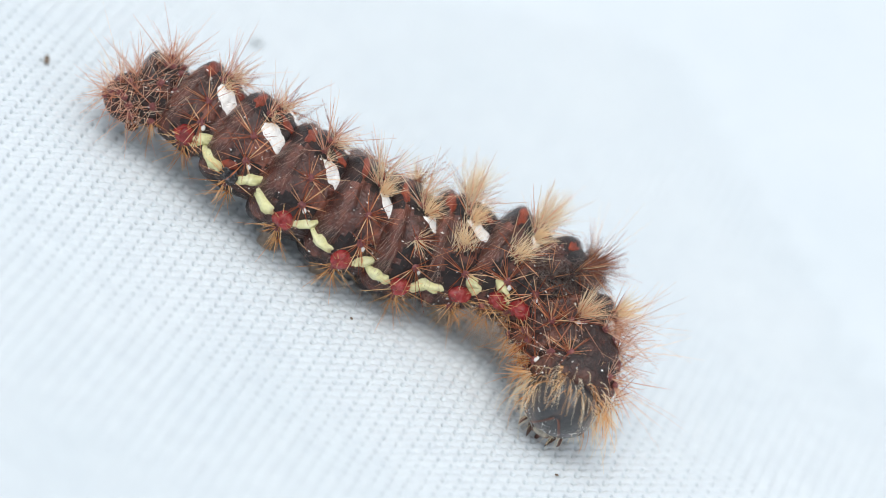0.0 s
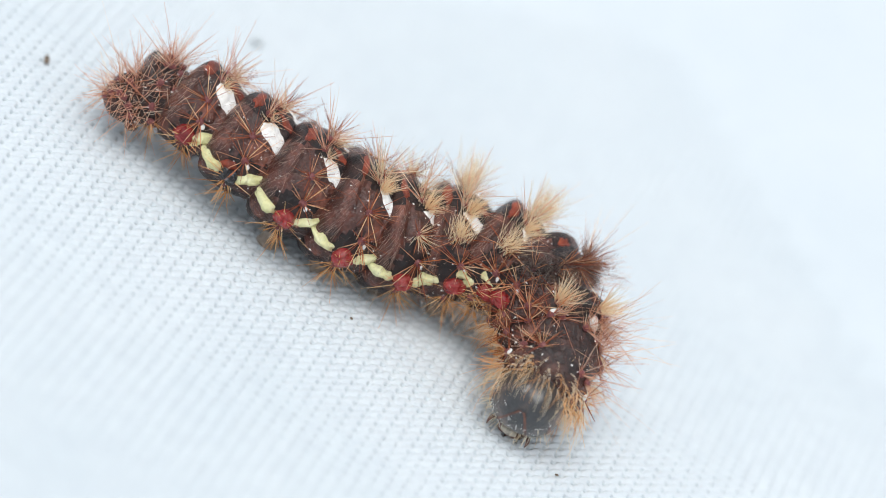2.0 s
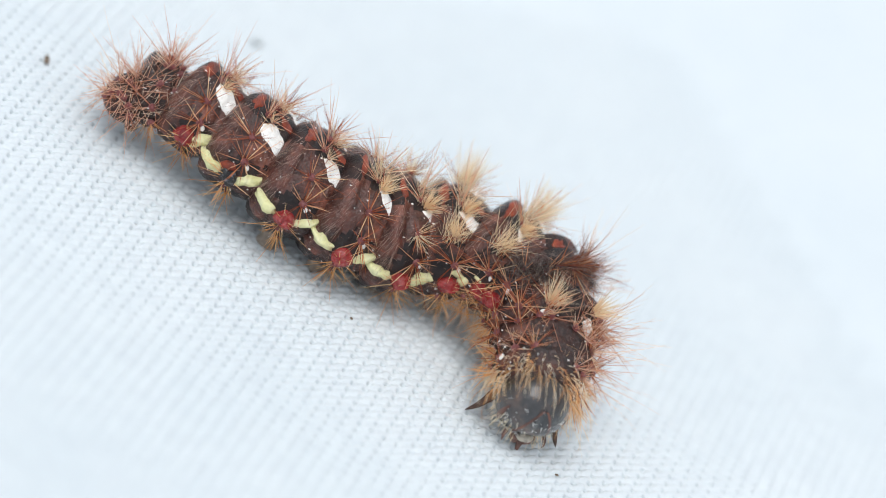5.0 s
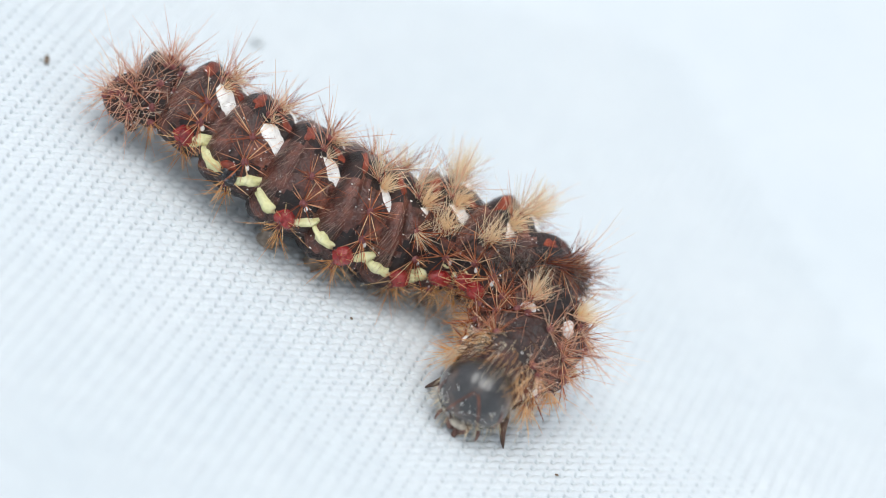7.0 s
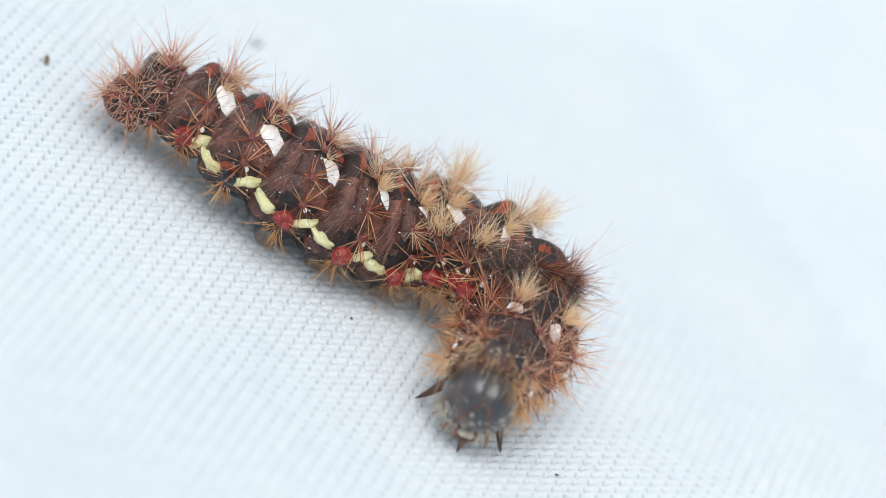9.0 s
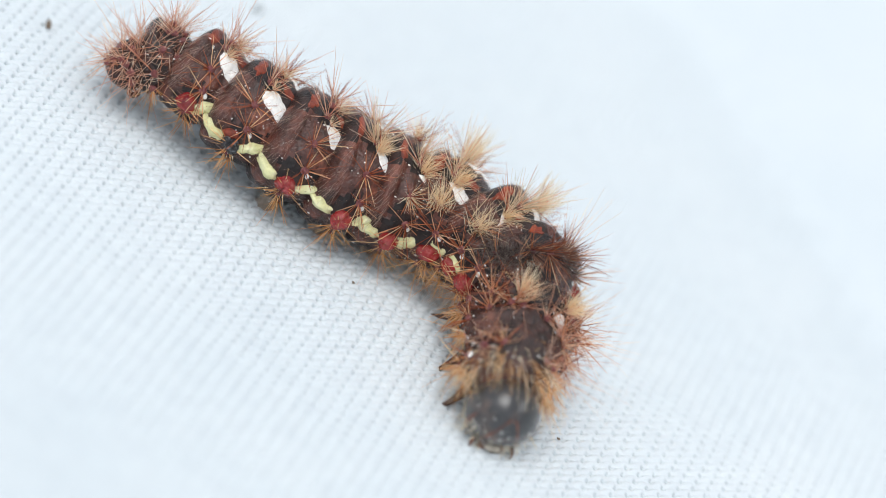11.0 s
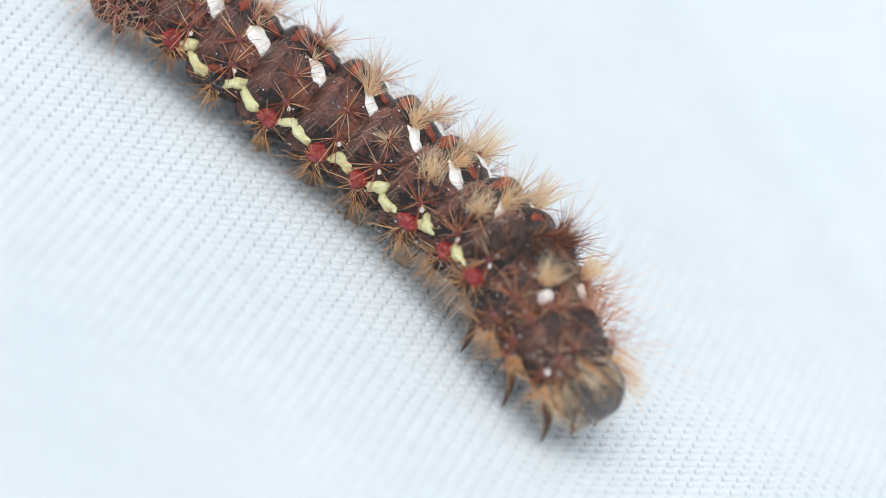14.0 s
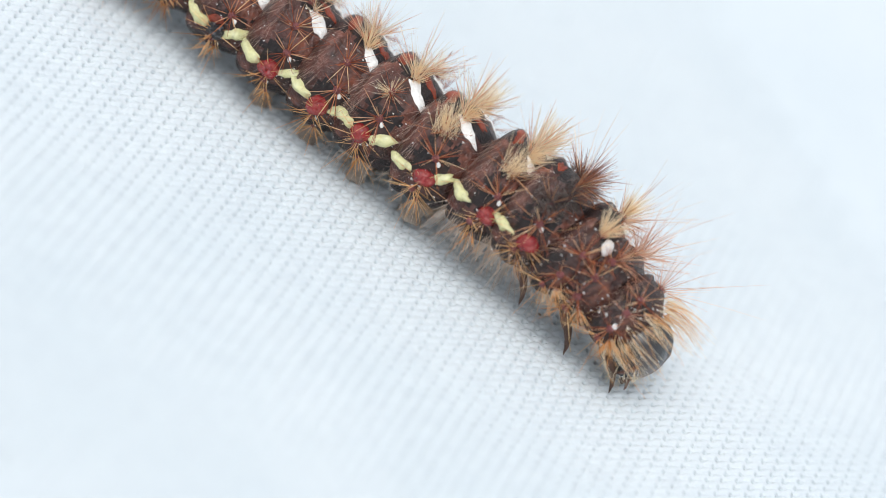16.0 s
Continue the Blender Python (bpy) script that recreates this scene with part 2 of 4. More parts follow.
    verts, faces = np.concatenate([co, co2]), np.concatenate([f[:, ::-1], f2])
    me = bpy.data.meshes.new("cloth")
    me.vertices.add(len(verts))
    me.vertices.foreach_set("co", verts.ravel())
    me.loops.add(len(faces) * 4)
    me.loops.foreach_set("vertex_index", faces.ravel().astype(np.int32))
    me.polygons.add(len(faces))
    me.polygons.foreach_set("loop_start", np.arange(0, len(faces) * 4, 4, dtype=np.int32))
    me.polygons.foreach_set("use_smooth", np.ones(len(faces), bool))
    me.materials.append(COTTON)
    me.update(calc_edges=True)
    return tagged(new("ground", me), "white woven cotton cloth spread flat, coarse visible weave", "cloth", kind="structure")


woven_cloth()

# ---- the caterpillar ----
ORDER = ["a10", "a9", "a8", "a7", "a6", "a5", "a4", "a3", "a2", "a1", "t3", "t2", "t1"]
GIRTH = dict(a10=1.5, a9=2.2, a8=2.75, a7=3.05, a6=3.3, a5=3.4, a4=3.4, a3=3.35, a2=3.3, a1=3.3, t3=3.2, t2=2.8, t1=2.4)
LENGTH = dict(a10=3.0, a9=3.0, a8=4.0, a7=4.3, a6=4.5, a5=4.5, a4=4.4, a3=4.2, a2=4.2, a1=4.1, t3=3.5, t2=3.4, t1=3.0)


class Barrel:
    """The outline of one body ring: s runs from rear (-1) to front (1), phi from the side (0) over the back (90)."""

    def __init__(self, key):
        self.key, self.r, self.half = key, GIRTH[key], LENGTH[key] / 2
        self.seed = Vector((ORDER.index(key) * 3.7, 1.3, 9.1))

    def at(self, s, phi, side=-1):
        a = radians(phi)
        fall = 1 + 0.03 * math.exp(-((s + 0.3) / 0.4) ** 2) - 0.36 * max(0.0, s) ** 2.0 - 0.04 * max(0.0, -s) ** 2 - 0.42 * max(0.0, -s) ** 9
        if self.key[0] == "t":
            fall -= 0.13 * abs(s) ** 3
        if self.key == "a10":
            fall *= 1 - 0.35 * max(0.0, -s)
        d = Vector((s * 1.4, side * math.cos(a), math.sin(a)))
        wild = 1.25 if self.key in ("t1", "t2", "t3", "a10", "a9") else 1.0
        lump = 1 + wild * (0.05 * noise.noise(d * 1.7 + self.seed) + 0.028 * noise.noise(d * 4.5 + self.seed))
        fold = 1 - 0.03 * math.exp(-((s + 0.35) / 0.09) ** 2) - 0.03 * math.exp(-((s - 0.42) / 0.08) ** 2)
        back = 1 + 0.06 * max(0.0, math.sin(a)) ** 3 * (1 - s * s) + 0.11 * max(0.0, math.sin(a)) ** 3 * math.exp(-((s + 0.62) / 0.24) ** 2)
        r = self.r * fall * lump * fold * back
        high = math.sin(a) * r * 0.96
        if high < 0:
            # the belly is flat, flattest on the rings without stumpy legs
            high *= 0.66 if self.key in ("a8", "a7", "a9") else 0.74
        return Vector((s * self.half, side * math.cos(a) * r, high))

    def normal(self, s, phi, side=-1):
        p = self.at(s, phi, side)
        u = self.at(s + 0.03, phi, side) - self.at(s - 0.03, phi, side)
        v = self.at(s, phi + 2, side) - self.at(s, phi - 2, side)
        n = u.cross(v).normalized()
        return n if n.dot(Vector((0, p.y, p.z))) > 0 else -n


def ring_mesh(bar):
    """The skin of one body ring, black over the back and brown down the sides."""
    ns, na = 36, 60
    vs, fs, ss = [], [], []
    for i in range(ns + 1):
        s = -1 + 2 * i / ns
        for k in range(na):
            vs.append(bar.at(s, 360 * k / na))
        if i:
            o = (i - 1) * na
            for k in range(na):
                fs.append((o + k, o + na + k, o + na + (k + 1) % na, o + (k + 1) % na))
                phi = 360 * (k + 0.5) / na
                edge = (80 if bar.key in ("a10", "a9", "a8") else 68) + 10 * noise.noise(Vector((s * 3, phi * 0.05, bar.r)))
                top = 42 if bar.key in ("a1", "a2", "a3", "a4") else 29
                wave = noise.noise(Vector((s * 5, phi * 0.12, bar.r * 3)))
                ss.append(1 if (edge + 6 < phi < 174 - edge and bar.key not in ("t1", "t2")) or 195 < phi < 345 or (bar.key[0] == "a" and -0.3 + 0.4 * wave < s < 0.62 + 0.4 * wave and (1 + 8 * wave < phi < top + 16 * wave or 180 - top - 16 * wave < phi < 179 - 8 * wave)) else 0)
    for i, rev in ((0, False), (ns, True)):
        c = len(vs)
        vs.append(Vector((bar.half * (-1.25 if i == 0 else 1.2), 0, 0)))
        for k in range(na):
            q = (c, i * na + k, i * na + (k + 1) % na)
            fs.append(q[::-1] if rev else q)
            ss.append(0 if bar.key == "a10" else 1)
    return mesh_from("segment", vs, fs, [THORAX_SKIN if bar.key[0] == "t" or bar.key in ("a10", "a9") else BROWN_SKIN, BLACK_SKIN], ss)


def patch(bar, s, phi, side, along, round_, turn, rise, mat, rng, ragged=0.2, name="patch"):
    """A raised patch on the skin: half lengths along the body and round it in millimetres, turned by some degrees."""
    seed = Vector((rng.uniform(0, 90), rng.uniform(0, 90), 0))
    rings, n = 6, 26
    ct, st = math.cos(radians(turn)), math.sin(radians(turn))
    vs, fs = [], []
    for i in range(rings + 1):
        rho = 1 - i / rings
        for k in range(n):
            w = 2 * math.pi * k / n
            wob = 1 + ragged * noise.noise(seed + Vector((math.cos(w), math.sin(w), 0)) * 1.5)
            a, b = along * rho * wob * math.cos(w), round_ * rho * wob * math.sin(w)
            a, b = a * ct - b * st, a * st + b * ct
            q = (max(-0.94, min(1.08, s + a / bar.half)), phi + math.degrees(b / bar.r))
            lift = rise * math.sqrt(max(0.0, 1 - rho * rho)) * (1 + 0.25 * noise.noise(seed + Vector((a, b, 0)) * 4)) - (0.08 if i == 0 else 0)
            vs.append(bar.at(*q, side) + bar.normal(*q, side) * (lift + 0.015))
        if i:
            o = (i - 1) * n
            fs += [(o + k, o + (k + 1) % n, o + n + (k + 1) % n, o + n + k) for k in range(n)]
    if side > 0:
        fs = [q[::-1] for q in fs]
    return mesh_from(name, vs, fs, [mat])


def tuft(rng, n, long_, spread, thick, mat, wart=0.24, bend=0.06, more=None):
    """A tubercle with a spray of bristles about its own z axis. spread: degrees of the widest ones."""
    pieces = []
    if wart:
        pieces.append((*ball(rng, (0, 0, 0.02), (wart, wart, wart * 0.7), 5, 9, 0.2), 1))
    for i in range(n):
        th = radians(spread) * math.sqrt(rng.random())
        ph = rng.uniform(0, 2 * math.pi)
        d = Vector((math.sin(th) * math.cos(ph), math.sin(th) * math.sin(ph), math.cos(th)))
        ln = long_ * (rng.uniform(0.45, 1.0) if rng.random() < 0.8 else rng.uniform(0.9, 1.3))
        base = Vector((d.x, d.y, 0)) * max(wart, 0.1) * rng.uniform(0.2, 0.9)
        pieces.append((*strand(rng, base, d, ln, thick * rng.uniform(0.75, 1.2), bend * rng.uniform(0.2, 1.6)), 0))
    mats = [mat, TUBERCLE]
    if more:
        # a soft inner brush of finer hair; on warts, short white stubs
        count, long2, spread2, thin, mat2, wide = (*more, 0.7)[:6]
        mats.append(mat2)
        for i in range(count):
            th, ph = radians(spread2) * math.sqrt(rng.random()), rng.uniform(0, 2 * math.pi)
            d = Vector((math.sin(th) * math.cos(ph), math.sin(th) * math.sin(ph), math.cos(th)))
            w, far = rng.uniform(0, 2 * math.pi), wide * rng.random()
            base = Vector((math.cos(w), math.sin(w), 0)) * far if wide > 0.7 else Vector((d.x, d.y, 0)) * far
            pieces.append((*strand(rng, base, d, long2 * rng.uniform(0.5, 1.05), thin * rng.uniform(0.7, 1.2), 0.05 * rng.uniform(0.2, 1.6)), 2))
    v, f, s = join(pieces)
    return mesh_from("bristle_tuft", v, f, mats, s)


def fuzz(bar, rng, n, mat):
    """Soft hair that lies close: thin wisps down the fold at the rear of a ring, shorter hair elsewhere."""
    pieces = []
    for i in range(n):
        side = rng.choice((-1, 1))
        if i % 2:
            s, phi = rng.uniform(-0.95, -0.4), rng.uniform(20, 80)
            lie = bar.at(s - 0.12, phi - 14, side) - bar.at(s, phi, side)
            d = lie.normalized() + bar.normal(s, phi, side) * rng.uniform(0.12, 0.4)
            d += Vector((rng.gauss(0, 0.15), rng.gauss(0, 0.15), rng.gauss(0, 0.15)))
            ln = rng.uniform(0.6, 1.7)
        else:
            s, phi = rng.uniform(-0.8, 0.9), rng.uniform(-25, 80)
            d = bar.normal(s, phi, side) * rng.uniform(0.4, 0.9) + Vector((rng.uniform(-0.8, 0.3), rng.gauss(0, 0.4), rng.uniform(-0.5, 0.4)))
            ln = rng.uniform(0.2, 0.6)
        pieces.append((*strand(rng, bar.at(s, phi, side), d, ln * min(1, bar.r / 2.8), 0.0075, 0.1, 3), 0))
    v, f, s = join(pieces)
    return mesh_from("fuzz", v, f, [mat], s)


def belly_hair(bar, rng, n):
    """Soft pale hair that hangs from the underside."""
    pieces = []
    for _ in range(n):
        side = rng.choice((-1, 1))
        s, phi = rng.uniform(-0.9, 0.9), rng.uniform(-70, -12)
        d = bar.normal(s, phi, side) * 0.6 + Vector((rng.gauss(0.1, 0.25), rng.gauss(0, 0.2), -0.6))
        pieces.append((*strand(rng, bar.at(s, phi, side), d, rng.uniform(0.7, 2.0), 0.015, 0.1), 0))
    v, f, s = join(pieces)
    return mesh_from("belly_hair", v, f, [HAIR_PALE], s)


def flecks_on(bar, rng):
    """White flecks on the skin and in the hair, for dust, lint and fine glints."""
    pieces = []
    for _ in range(64):
        side = rng.choice((-1, 1))
        s, phi = rng.uniform(-0.85, 0.85), rng.uniform(-30, 80)
        p = bar.at(s, phi, side) + bar.normal(s, phi, side) * rng.choice((0.03, 0.03, 0.3))
        r = rng.uniform(0.012, 0.036)
        pieces.append((*ball(rng, p, (r * rng.uniform(0.6, 2.8), r * rng.uniform(0.6, 2.4), r), 4, 6, 0.5), 0))
    v, f, s = join(pieces)
    return mesh_from("flecks", v, f, [WHITE_SPOT], s)


def stand(bar, s, phi, side, toward=None):
    """The pose of a tuft on the skin, its z axis along the normal or, in part, along toward."""
    n = bar.normal(s, phi, side)
    if toward is not None:
        n = (n + Vector(toward)).normalized()
    return Matrix.Translation(bar.at(s, phi, side) * MM) @ n.to_track_quat("Z", "X").to_matrix().to_4x4()


rng = random.Random(11)
TUFTS = {
    "star": [tuft(rng, 23, 1.85, 86, 0.025, HAIR_RUST, bend=0.03) for _ in range(5)],
    "back": [tuft(rng, 15, 2.9, 62, 0.020, HAIR_TAIL, bend=0.03) for _ in range(3)],
    "peach": [tuft(rng, 12, 3.1, 54, 0.019, HAIR_TAIL, bend=0.03, more=(30, 2.5, 40, 0.015, HAIR_PEACH)) for _ in range(3)],
    "cream": [tuft(rng, 14, 2.2, 76, 0.022, HAIR_RUST, bend=0.05, more=(95, 2.5, 30, 0.017, HAIR_CREAM, 0.75)) for _ in range(3)],
    "plume": [tuft(rng, 5, 2.2, 66, 0.021, HAIR_RUST, bend=0.05, more=(90, 2.0, 32, 0.019, HAIR_CREAM)) for _ in range(2)],
    "pale": [tuft(rng, 15, 2.0, 74, 0.022, HAIR_RUST, bend=0.04, more=(44, 1.5, 44, 0.018, HAIR_CREAM)) for _ in range(2)],
    "tip": [tuft(rng, 6, 1.3, 60, 0.018, HAIR_RUST, wart=0.12, more=(40, 1.0, 48, 0.016, HAIR_CREAM)) for _ in range(3)],
    "dark": [tuft(rng, 18, 3.1, 60, 0.021, HAIR_RUST, bend=0.06, more=(80, 1.9, 48, 0.014, HAIR_DARK)) for _ in range(2)],
    "pad": [tuft(rng, 7, 1.9, 80, 0.020, HAIR_RUST, bend=0.06, more=(360, 0.95, 70, 0.014, HAIR_SOOT, 1.1)) for _ in range(2)],
    # the short white stubs imitate glossy highlights speckling the wart
    "wart": [tuft(rng, 16, 1.9, 84, 0.023, HAIR_GOLD, wart=0.0, bend=0.03, more=(14, 0.16, 88, 0.05, WHITE_SPOT)) for _ in range(3)],
    "low": [tuft(rng, 11, 1.8, 72, 0.024, HAIR_GOLD, bend=0.03) for _ in range(3)],
    "foot": [tuft(rng, 13, 1.4, 70, 0.022, HAIR_GOLD, wart=0.15, bend=0.03) for _ in range(3)],
    "brush": [tuft(rng, 6, 1.7, 50, 0.019, HAIR_RUST, wart=0.12, bend=0.05, more=(80, 1.6, 30, 0.017, HAIR_CREAM)) for _ in range(2)],
    "ginger": [tuft(rng, 24, 1.5, 44, 0.021, HAIR_GOLD, wart=0.15, bend=0.05, more=(30, 1.2, 40, 0.016, HAIR_CREAM)) for _ in range(2)],
    "tail": [tuft(rng, 11, 2.0, 84, 0.020, HAIR_TAIL, bend=0.02) for _ in range(4)],
    "thorax": [tuft(rng, 16, 1.6, 80, 0.024, HAIR_RUST, bend=0.04) for _ in range(3)],
    "long": [tuft(rng, 9, 4.8, 48, 0.015, HAIR_RED, wart=0.0, bend=0.10) for _ in range(2)],
}

caterpillar = tagged(new("caterpillar"), "hairy dark brown caterpillar with white, red and yellow spots on cloth", "caterpillar")
caterpillar.location = ROOT
body = {}
legs = []


def place_tuft(kind, bar, ob, s, phi, toward=None, sides=(-1, 1), label=""):
    for side in sides:
        way = None if toward is None else (toward[0], toward[1] * side, toward[2])
        part("bristle_tuft", rng.choice(TUFTS[kind]), ob, stand(bar, s, phi, side, way) @ pose(0, 0, 0, 0, 0, rng.uniform(0, 360)), label)


def leg(rng, size=1.0):
    """A short jointed true leg: thick hip, shin and a hooked claw, pointing down along -z."""
    size *= 0.98
    path = [(0, 0, 0.3), (0.05, 0, -0.25), (0.18, 0, -0.7), (0.2, 0, -1.2), (0.12, 0, -1.65), (0.0, 0, -1.95), (-0.06, 0, -2.15)]
    rad = [0.36, 0.31, 0.24, 0.18, 0.12, 0.06, 0.012]
    v, f = tube([tuple(c * size for c in p) for p in path], [r * size for r in rad], 9)
    return mesh_from("leg", v, f, [LEG_SKIN])


def proleg(rng):
    """A fleshy stump with a wider gripping foot."""
    path = [(0, 0, 0.5), (0, 0, 0), (0, 0, -0.5), (0, 0, -0.9), (0, 0, -1.15), (0, 0, -1.3)]
    v, f = tube(path, [0.75, 0.7, 0.55, 0.5, 0.6, 0.5], 14)
    v = [p * (1 + 0.06 * noise.noise(p * 3)) for p in v]
    return mesh_from("proleg", v, f, [PROLEG_SKIN])


def clasper(rng):
    """The hindmost pair: a squat dark stump with a paler, gripping foot and short bristles."""
    v, f = tube([(0, 0, 0.6), (0, 0, 0.1), (0.02, 0, -0.4), (0, 0, -0.85), (0, 0, -1.1), (0, 0, -1.25)], [0.72, 0.74, 0.64, 0.52, 0.56, 0.42], 14)
    v = [p * (1 + 0.10 * noise.noise(p * 3)) for p in v]
    pieces = [(v, f, 0), (*ball(rng, (0, 0, -1.2), (0.42, 0.42, 0.2), 5, 10, 0.3), 2)]
    for _ in range(26):
        w, z = rng.uniform(0, 6.28), rng.uniform(-1.0, 0.3)
        pieces.append((*strand(rng, (0.6 * math.cos(w), 0.6 * math.sin(w), z), (math.cos(w), math.sin(w), -0.5), rng.uniform(0.4, 1.0), 0.016, 0.05, 3), 1))
    a, b, c = join(pieces)
    return mesh_from("clasper", a, b, [THORAX_SKIN, HAIR_TAIL, PROLEG_SKIN], c)


LEGS, PROLEG, CLASPER = [leg(rng), leg(rng), leg(rng, 0.9)], proleg(rng), clasper(rng)


def body_ring(key):
    bar = Barrel(key)
    ob = part("tail" if key == "a10" else "segment", ring_mesh(bar), caterpillar)
    body[key] = ob
    part("fuzz", fuzz(bar, rng, 110 if key in ("a9", "a10") else 150 if key in ("t1", "t2", "t3") else 380, HAIR_FUZZ), ob)
    if key in ("t1", "t2", "t3"):
        part("fuzz", fuzz(bar, rng, 50, HAIR_GOLD), ob, None, "fine golden hair")
    if key in ("a4", "a3", "a2", "a1", "t3"):
        part("belly_hair", belly_hair(bar, rng, 190 if key in ("a2", "a1") else 50), ob, None, "soft pale hair under the belly")
    part("flecks", flecks_on(bar, rng), ob, None, "tiny white flecks for dust, lint and glints")
    wing = key in ("a8", "a7", "a6", "a5", "a4", "a3", "a2", "a1")
    if wing:
        for side in (-1, 1):
            hurt = key == "a7" and side == -1
            part("scab" if hurt else "red_wart",
                 patch(bar, {"a3": 0.15, "a2": 0.25, "a1": 0.2}.get(key, 0.0), 4, side, 0.55 if hurt else 0.60, 0.5 if hurt else 0.56, 0, 0.45 if hurt else 0.55, SCAR if hurt else RED_WART, rng, 0.4 if hurt else 0.15, "wart"), ob, None,
                 "blue-black scab" if hurt else "glossy red wart")
            if hurt:
                part("orange_spot", patch(bar, -0.12, 13, side, 0.5, 0.36, 20, 0.12, ORANGE_SPOT, rng, 0.5, "spot"), ob, None, "orange-red rim of the scab")
            if key != "a1":
                part("yellow_mark", patch(bar, 0.50, 10, side, 0.78 if key in ("a2", "a3") else 0.84, 0.33, 34, 0.34, YELLOW_MARK, rng, 0.6, "mark"), ob, None, "pale yellow mark")
            if key != "a8":
                part("yellow_mark", patch(bar, -0.60, 7, side, 0.74 if key in ("a1", "a2", "a3") else 0.78, 0.31, -14, 0.30, YELLOW_MARK, rng, 0.6, "mark"), ob, None, "pale yellow mark")
            part("spiracle", patch(bar, 0.3, 22, side, 0.11, 0.19, 15, 0.08, WHITE_SPOT, rng, 0.1, "spiracle"), ob, None, "small white breathing hole")
            if key != "a1":
                wide, tall = {"a8": (0.66, 1.08), "a7": (0.60, 1.0), "a6": (0.48, 1.05), "a5": (0.42, 1.05), "a2": (0.36, 0.85)}.get(key, (0.40, 0.98))
                part("white_spot", patch(bar, 0.42, {"a8": 66, "a7": 66}.get(key, 69) - (0 if side < 0 else 10), side, wide, tall, 58, 0.05, WHITE_SPOT, rng, 0.55, "spot"), ob, None, "chalk-white spot")
                if side == -1 or key in ("a8", "a7", "a6"):
                    place_tuft("tip" if key in ("a8", "a7", "a6") else "brush", bar, ob, 0.14, 77, None if key in ("a8", "a7", "a6") else (0, 0, 0.3), (side,))
            place_tuft("wart", bar, ob, {"a3": 0.15, "a2": 0.25, "a1": 0.2}.get(key, 0.0), 0, (0, 0, -0.15), (side,))
            place_tuft("low", bar, ob, -0.02, -14, (0, 0.5, -0.5), (side,))
        for s, a, w in ((-0.48, 0.30, 0.80), (0.42, 0.74, 0.32)) if key != "a1" else ((-0.35, 0.3, 0.4),):
            part("orange_spot", patch(bar, s, 91, -1, a, w, 0, 0.03, ORANGE_SPOT, rng, 0.55, "spot"), ob, None, "orange-red spot")
        place_tuft("star", bar, ob, 0.18, 26)
        if key == "a1":
            place_tuft("dark", bar, ob, 0.3, 80, (0.3, 0, 0))
            place_tuft("long", bar, ob, 0.1, 60, None, (1,))
            place_tuft("dark", bar, ob, 0.1, 56, (0, 0.2, 0.3), (1,))
            place_tuft("back", bar, ob, 0.2, 30, (0, 0.2, 0.3), (1,))
            place_tuft("pad", bar, ob, 0.1, 48, (0.1, 0, 0.2))
            place_tuft("pad", bar, ob, 0.35, 66, (0.2, 0, 0), (-1,))
        elif key in ("a2", "a3"):
            place_tuft("cream", bar, ob, 0.0, 51, (0.3, 0, 1.2))
            place_tuft("peach", bar, ob, 0.0, 84)
        elif key in ("a4", "a5"):
            place_tuft("pale" if key == "a4" else "star", bar, ob, 0.0, 51)
            place_tuft("peach", bar, ob, 0.0, 84)
        else:
            place_tuft("star", bar, ob, 0.0, 51)
            place_tuft("back", bar, ob, -0.05, 82)
        place_tuft("foot", bar, ob, 0.1, -34, (0, 0.3, -0.3))
    if key in ("a3", "a4", "a5", "a6"):
        for side in (-1, 1):
            part("proleg", PROLEG, ob, pose(0, side * 1.15 * MM, (-bar.r * 0.74 + 0.40) * MM, side * 10), "pale fleshy proleg")
    if key in ("a9", "a10"):
        for s in ((-0.85, -0.35, 0.3) if key == "a10" else (-0.1, 0.45)):
            for phi in (80, 48, 14):
                place_tuft("tail", bar, ob, s, phi, (-0.5, 0, 0))
        place_tuft("low", bar, ob, 0, -12, (-0.2, 0.3, -0.5))
        place_tuft("back", bar, ob, 0.1, 80, (-0.2, 0, 0.2))
        if key == "a10":
            place_tuft("long", bar, ob, -0.5, 70, (-0.6, 0, 0.3))
            for side in (-1, 1):
                part("clasper", CLASPER, ob, pose(-0.2 * MM, side * 0.55 * MM, -0.5 * MM, side * 14, 8, 0) @ Matrix.Scale(0.66, 4), "dark tail clasper with a pale foot")
    if key in ("t3", "t2", "t1"):
        place_tuft("tail" if key == "t1" else "star", bar, ob, 0, 40)
        place_tuft("thorax", bar, ob, 0.05, 12)
        place_tuft("ginger", bar, ob, 0.35, -4, (0.5, 0.2, -0.5))
        place_tuft("long", bar, ob, 0.1, 42, (0.2, 0, 0.2), (1,))
        place_tuft("back", bar, ob, 0.0, 55, None, (1,))
        if key != "t1":
            place_tuft("back", bar, ob, 0.1, 24, (0, 0.2, 0.2), (1,))
        if key != "t3":
            place_tuft("star", bar, ob, -0.05, 64, None, (-1,))
        place_tuft("low", bar, ob, 0, -15, (0.1, 0.4, -0.5))
        for side in (-1, 1):
            i = ("t3", "t2", "t1").index(key)
            spot = ((-1.3, 0.2, 1.3)[i] * MM, side * bar.r * 0.72 * MM, -bar.r * 0.5 * MM)
            legs.append((key, part("leg", LEGS[i], ob, pose(*spot, side * 20, -58, 0), "dark jointed leg with a hooked claw"), side, *spot))
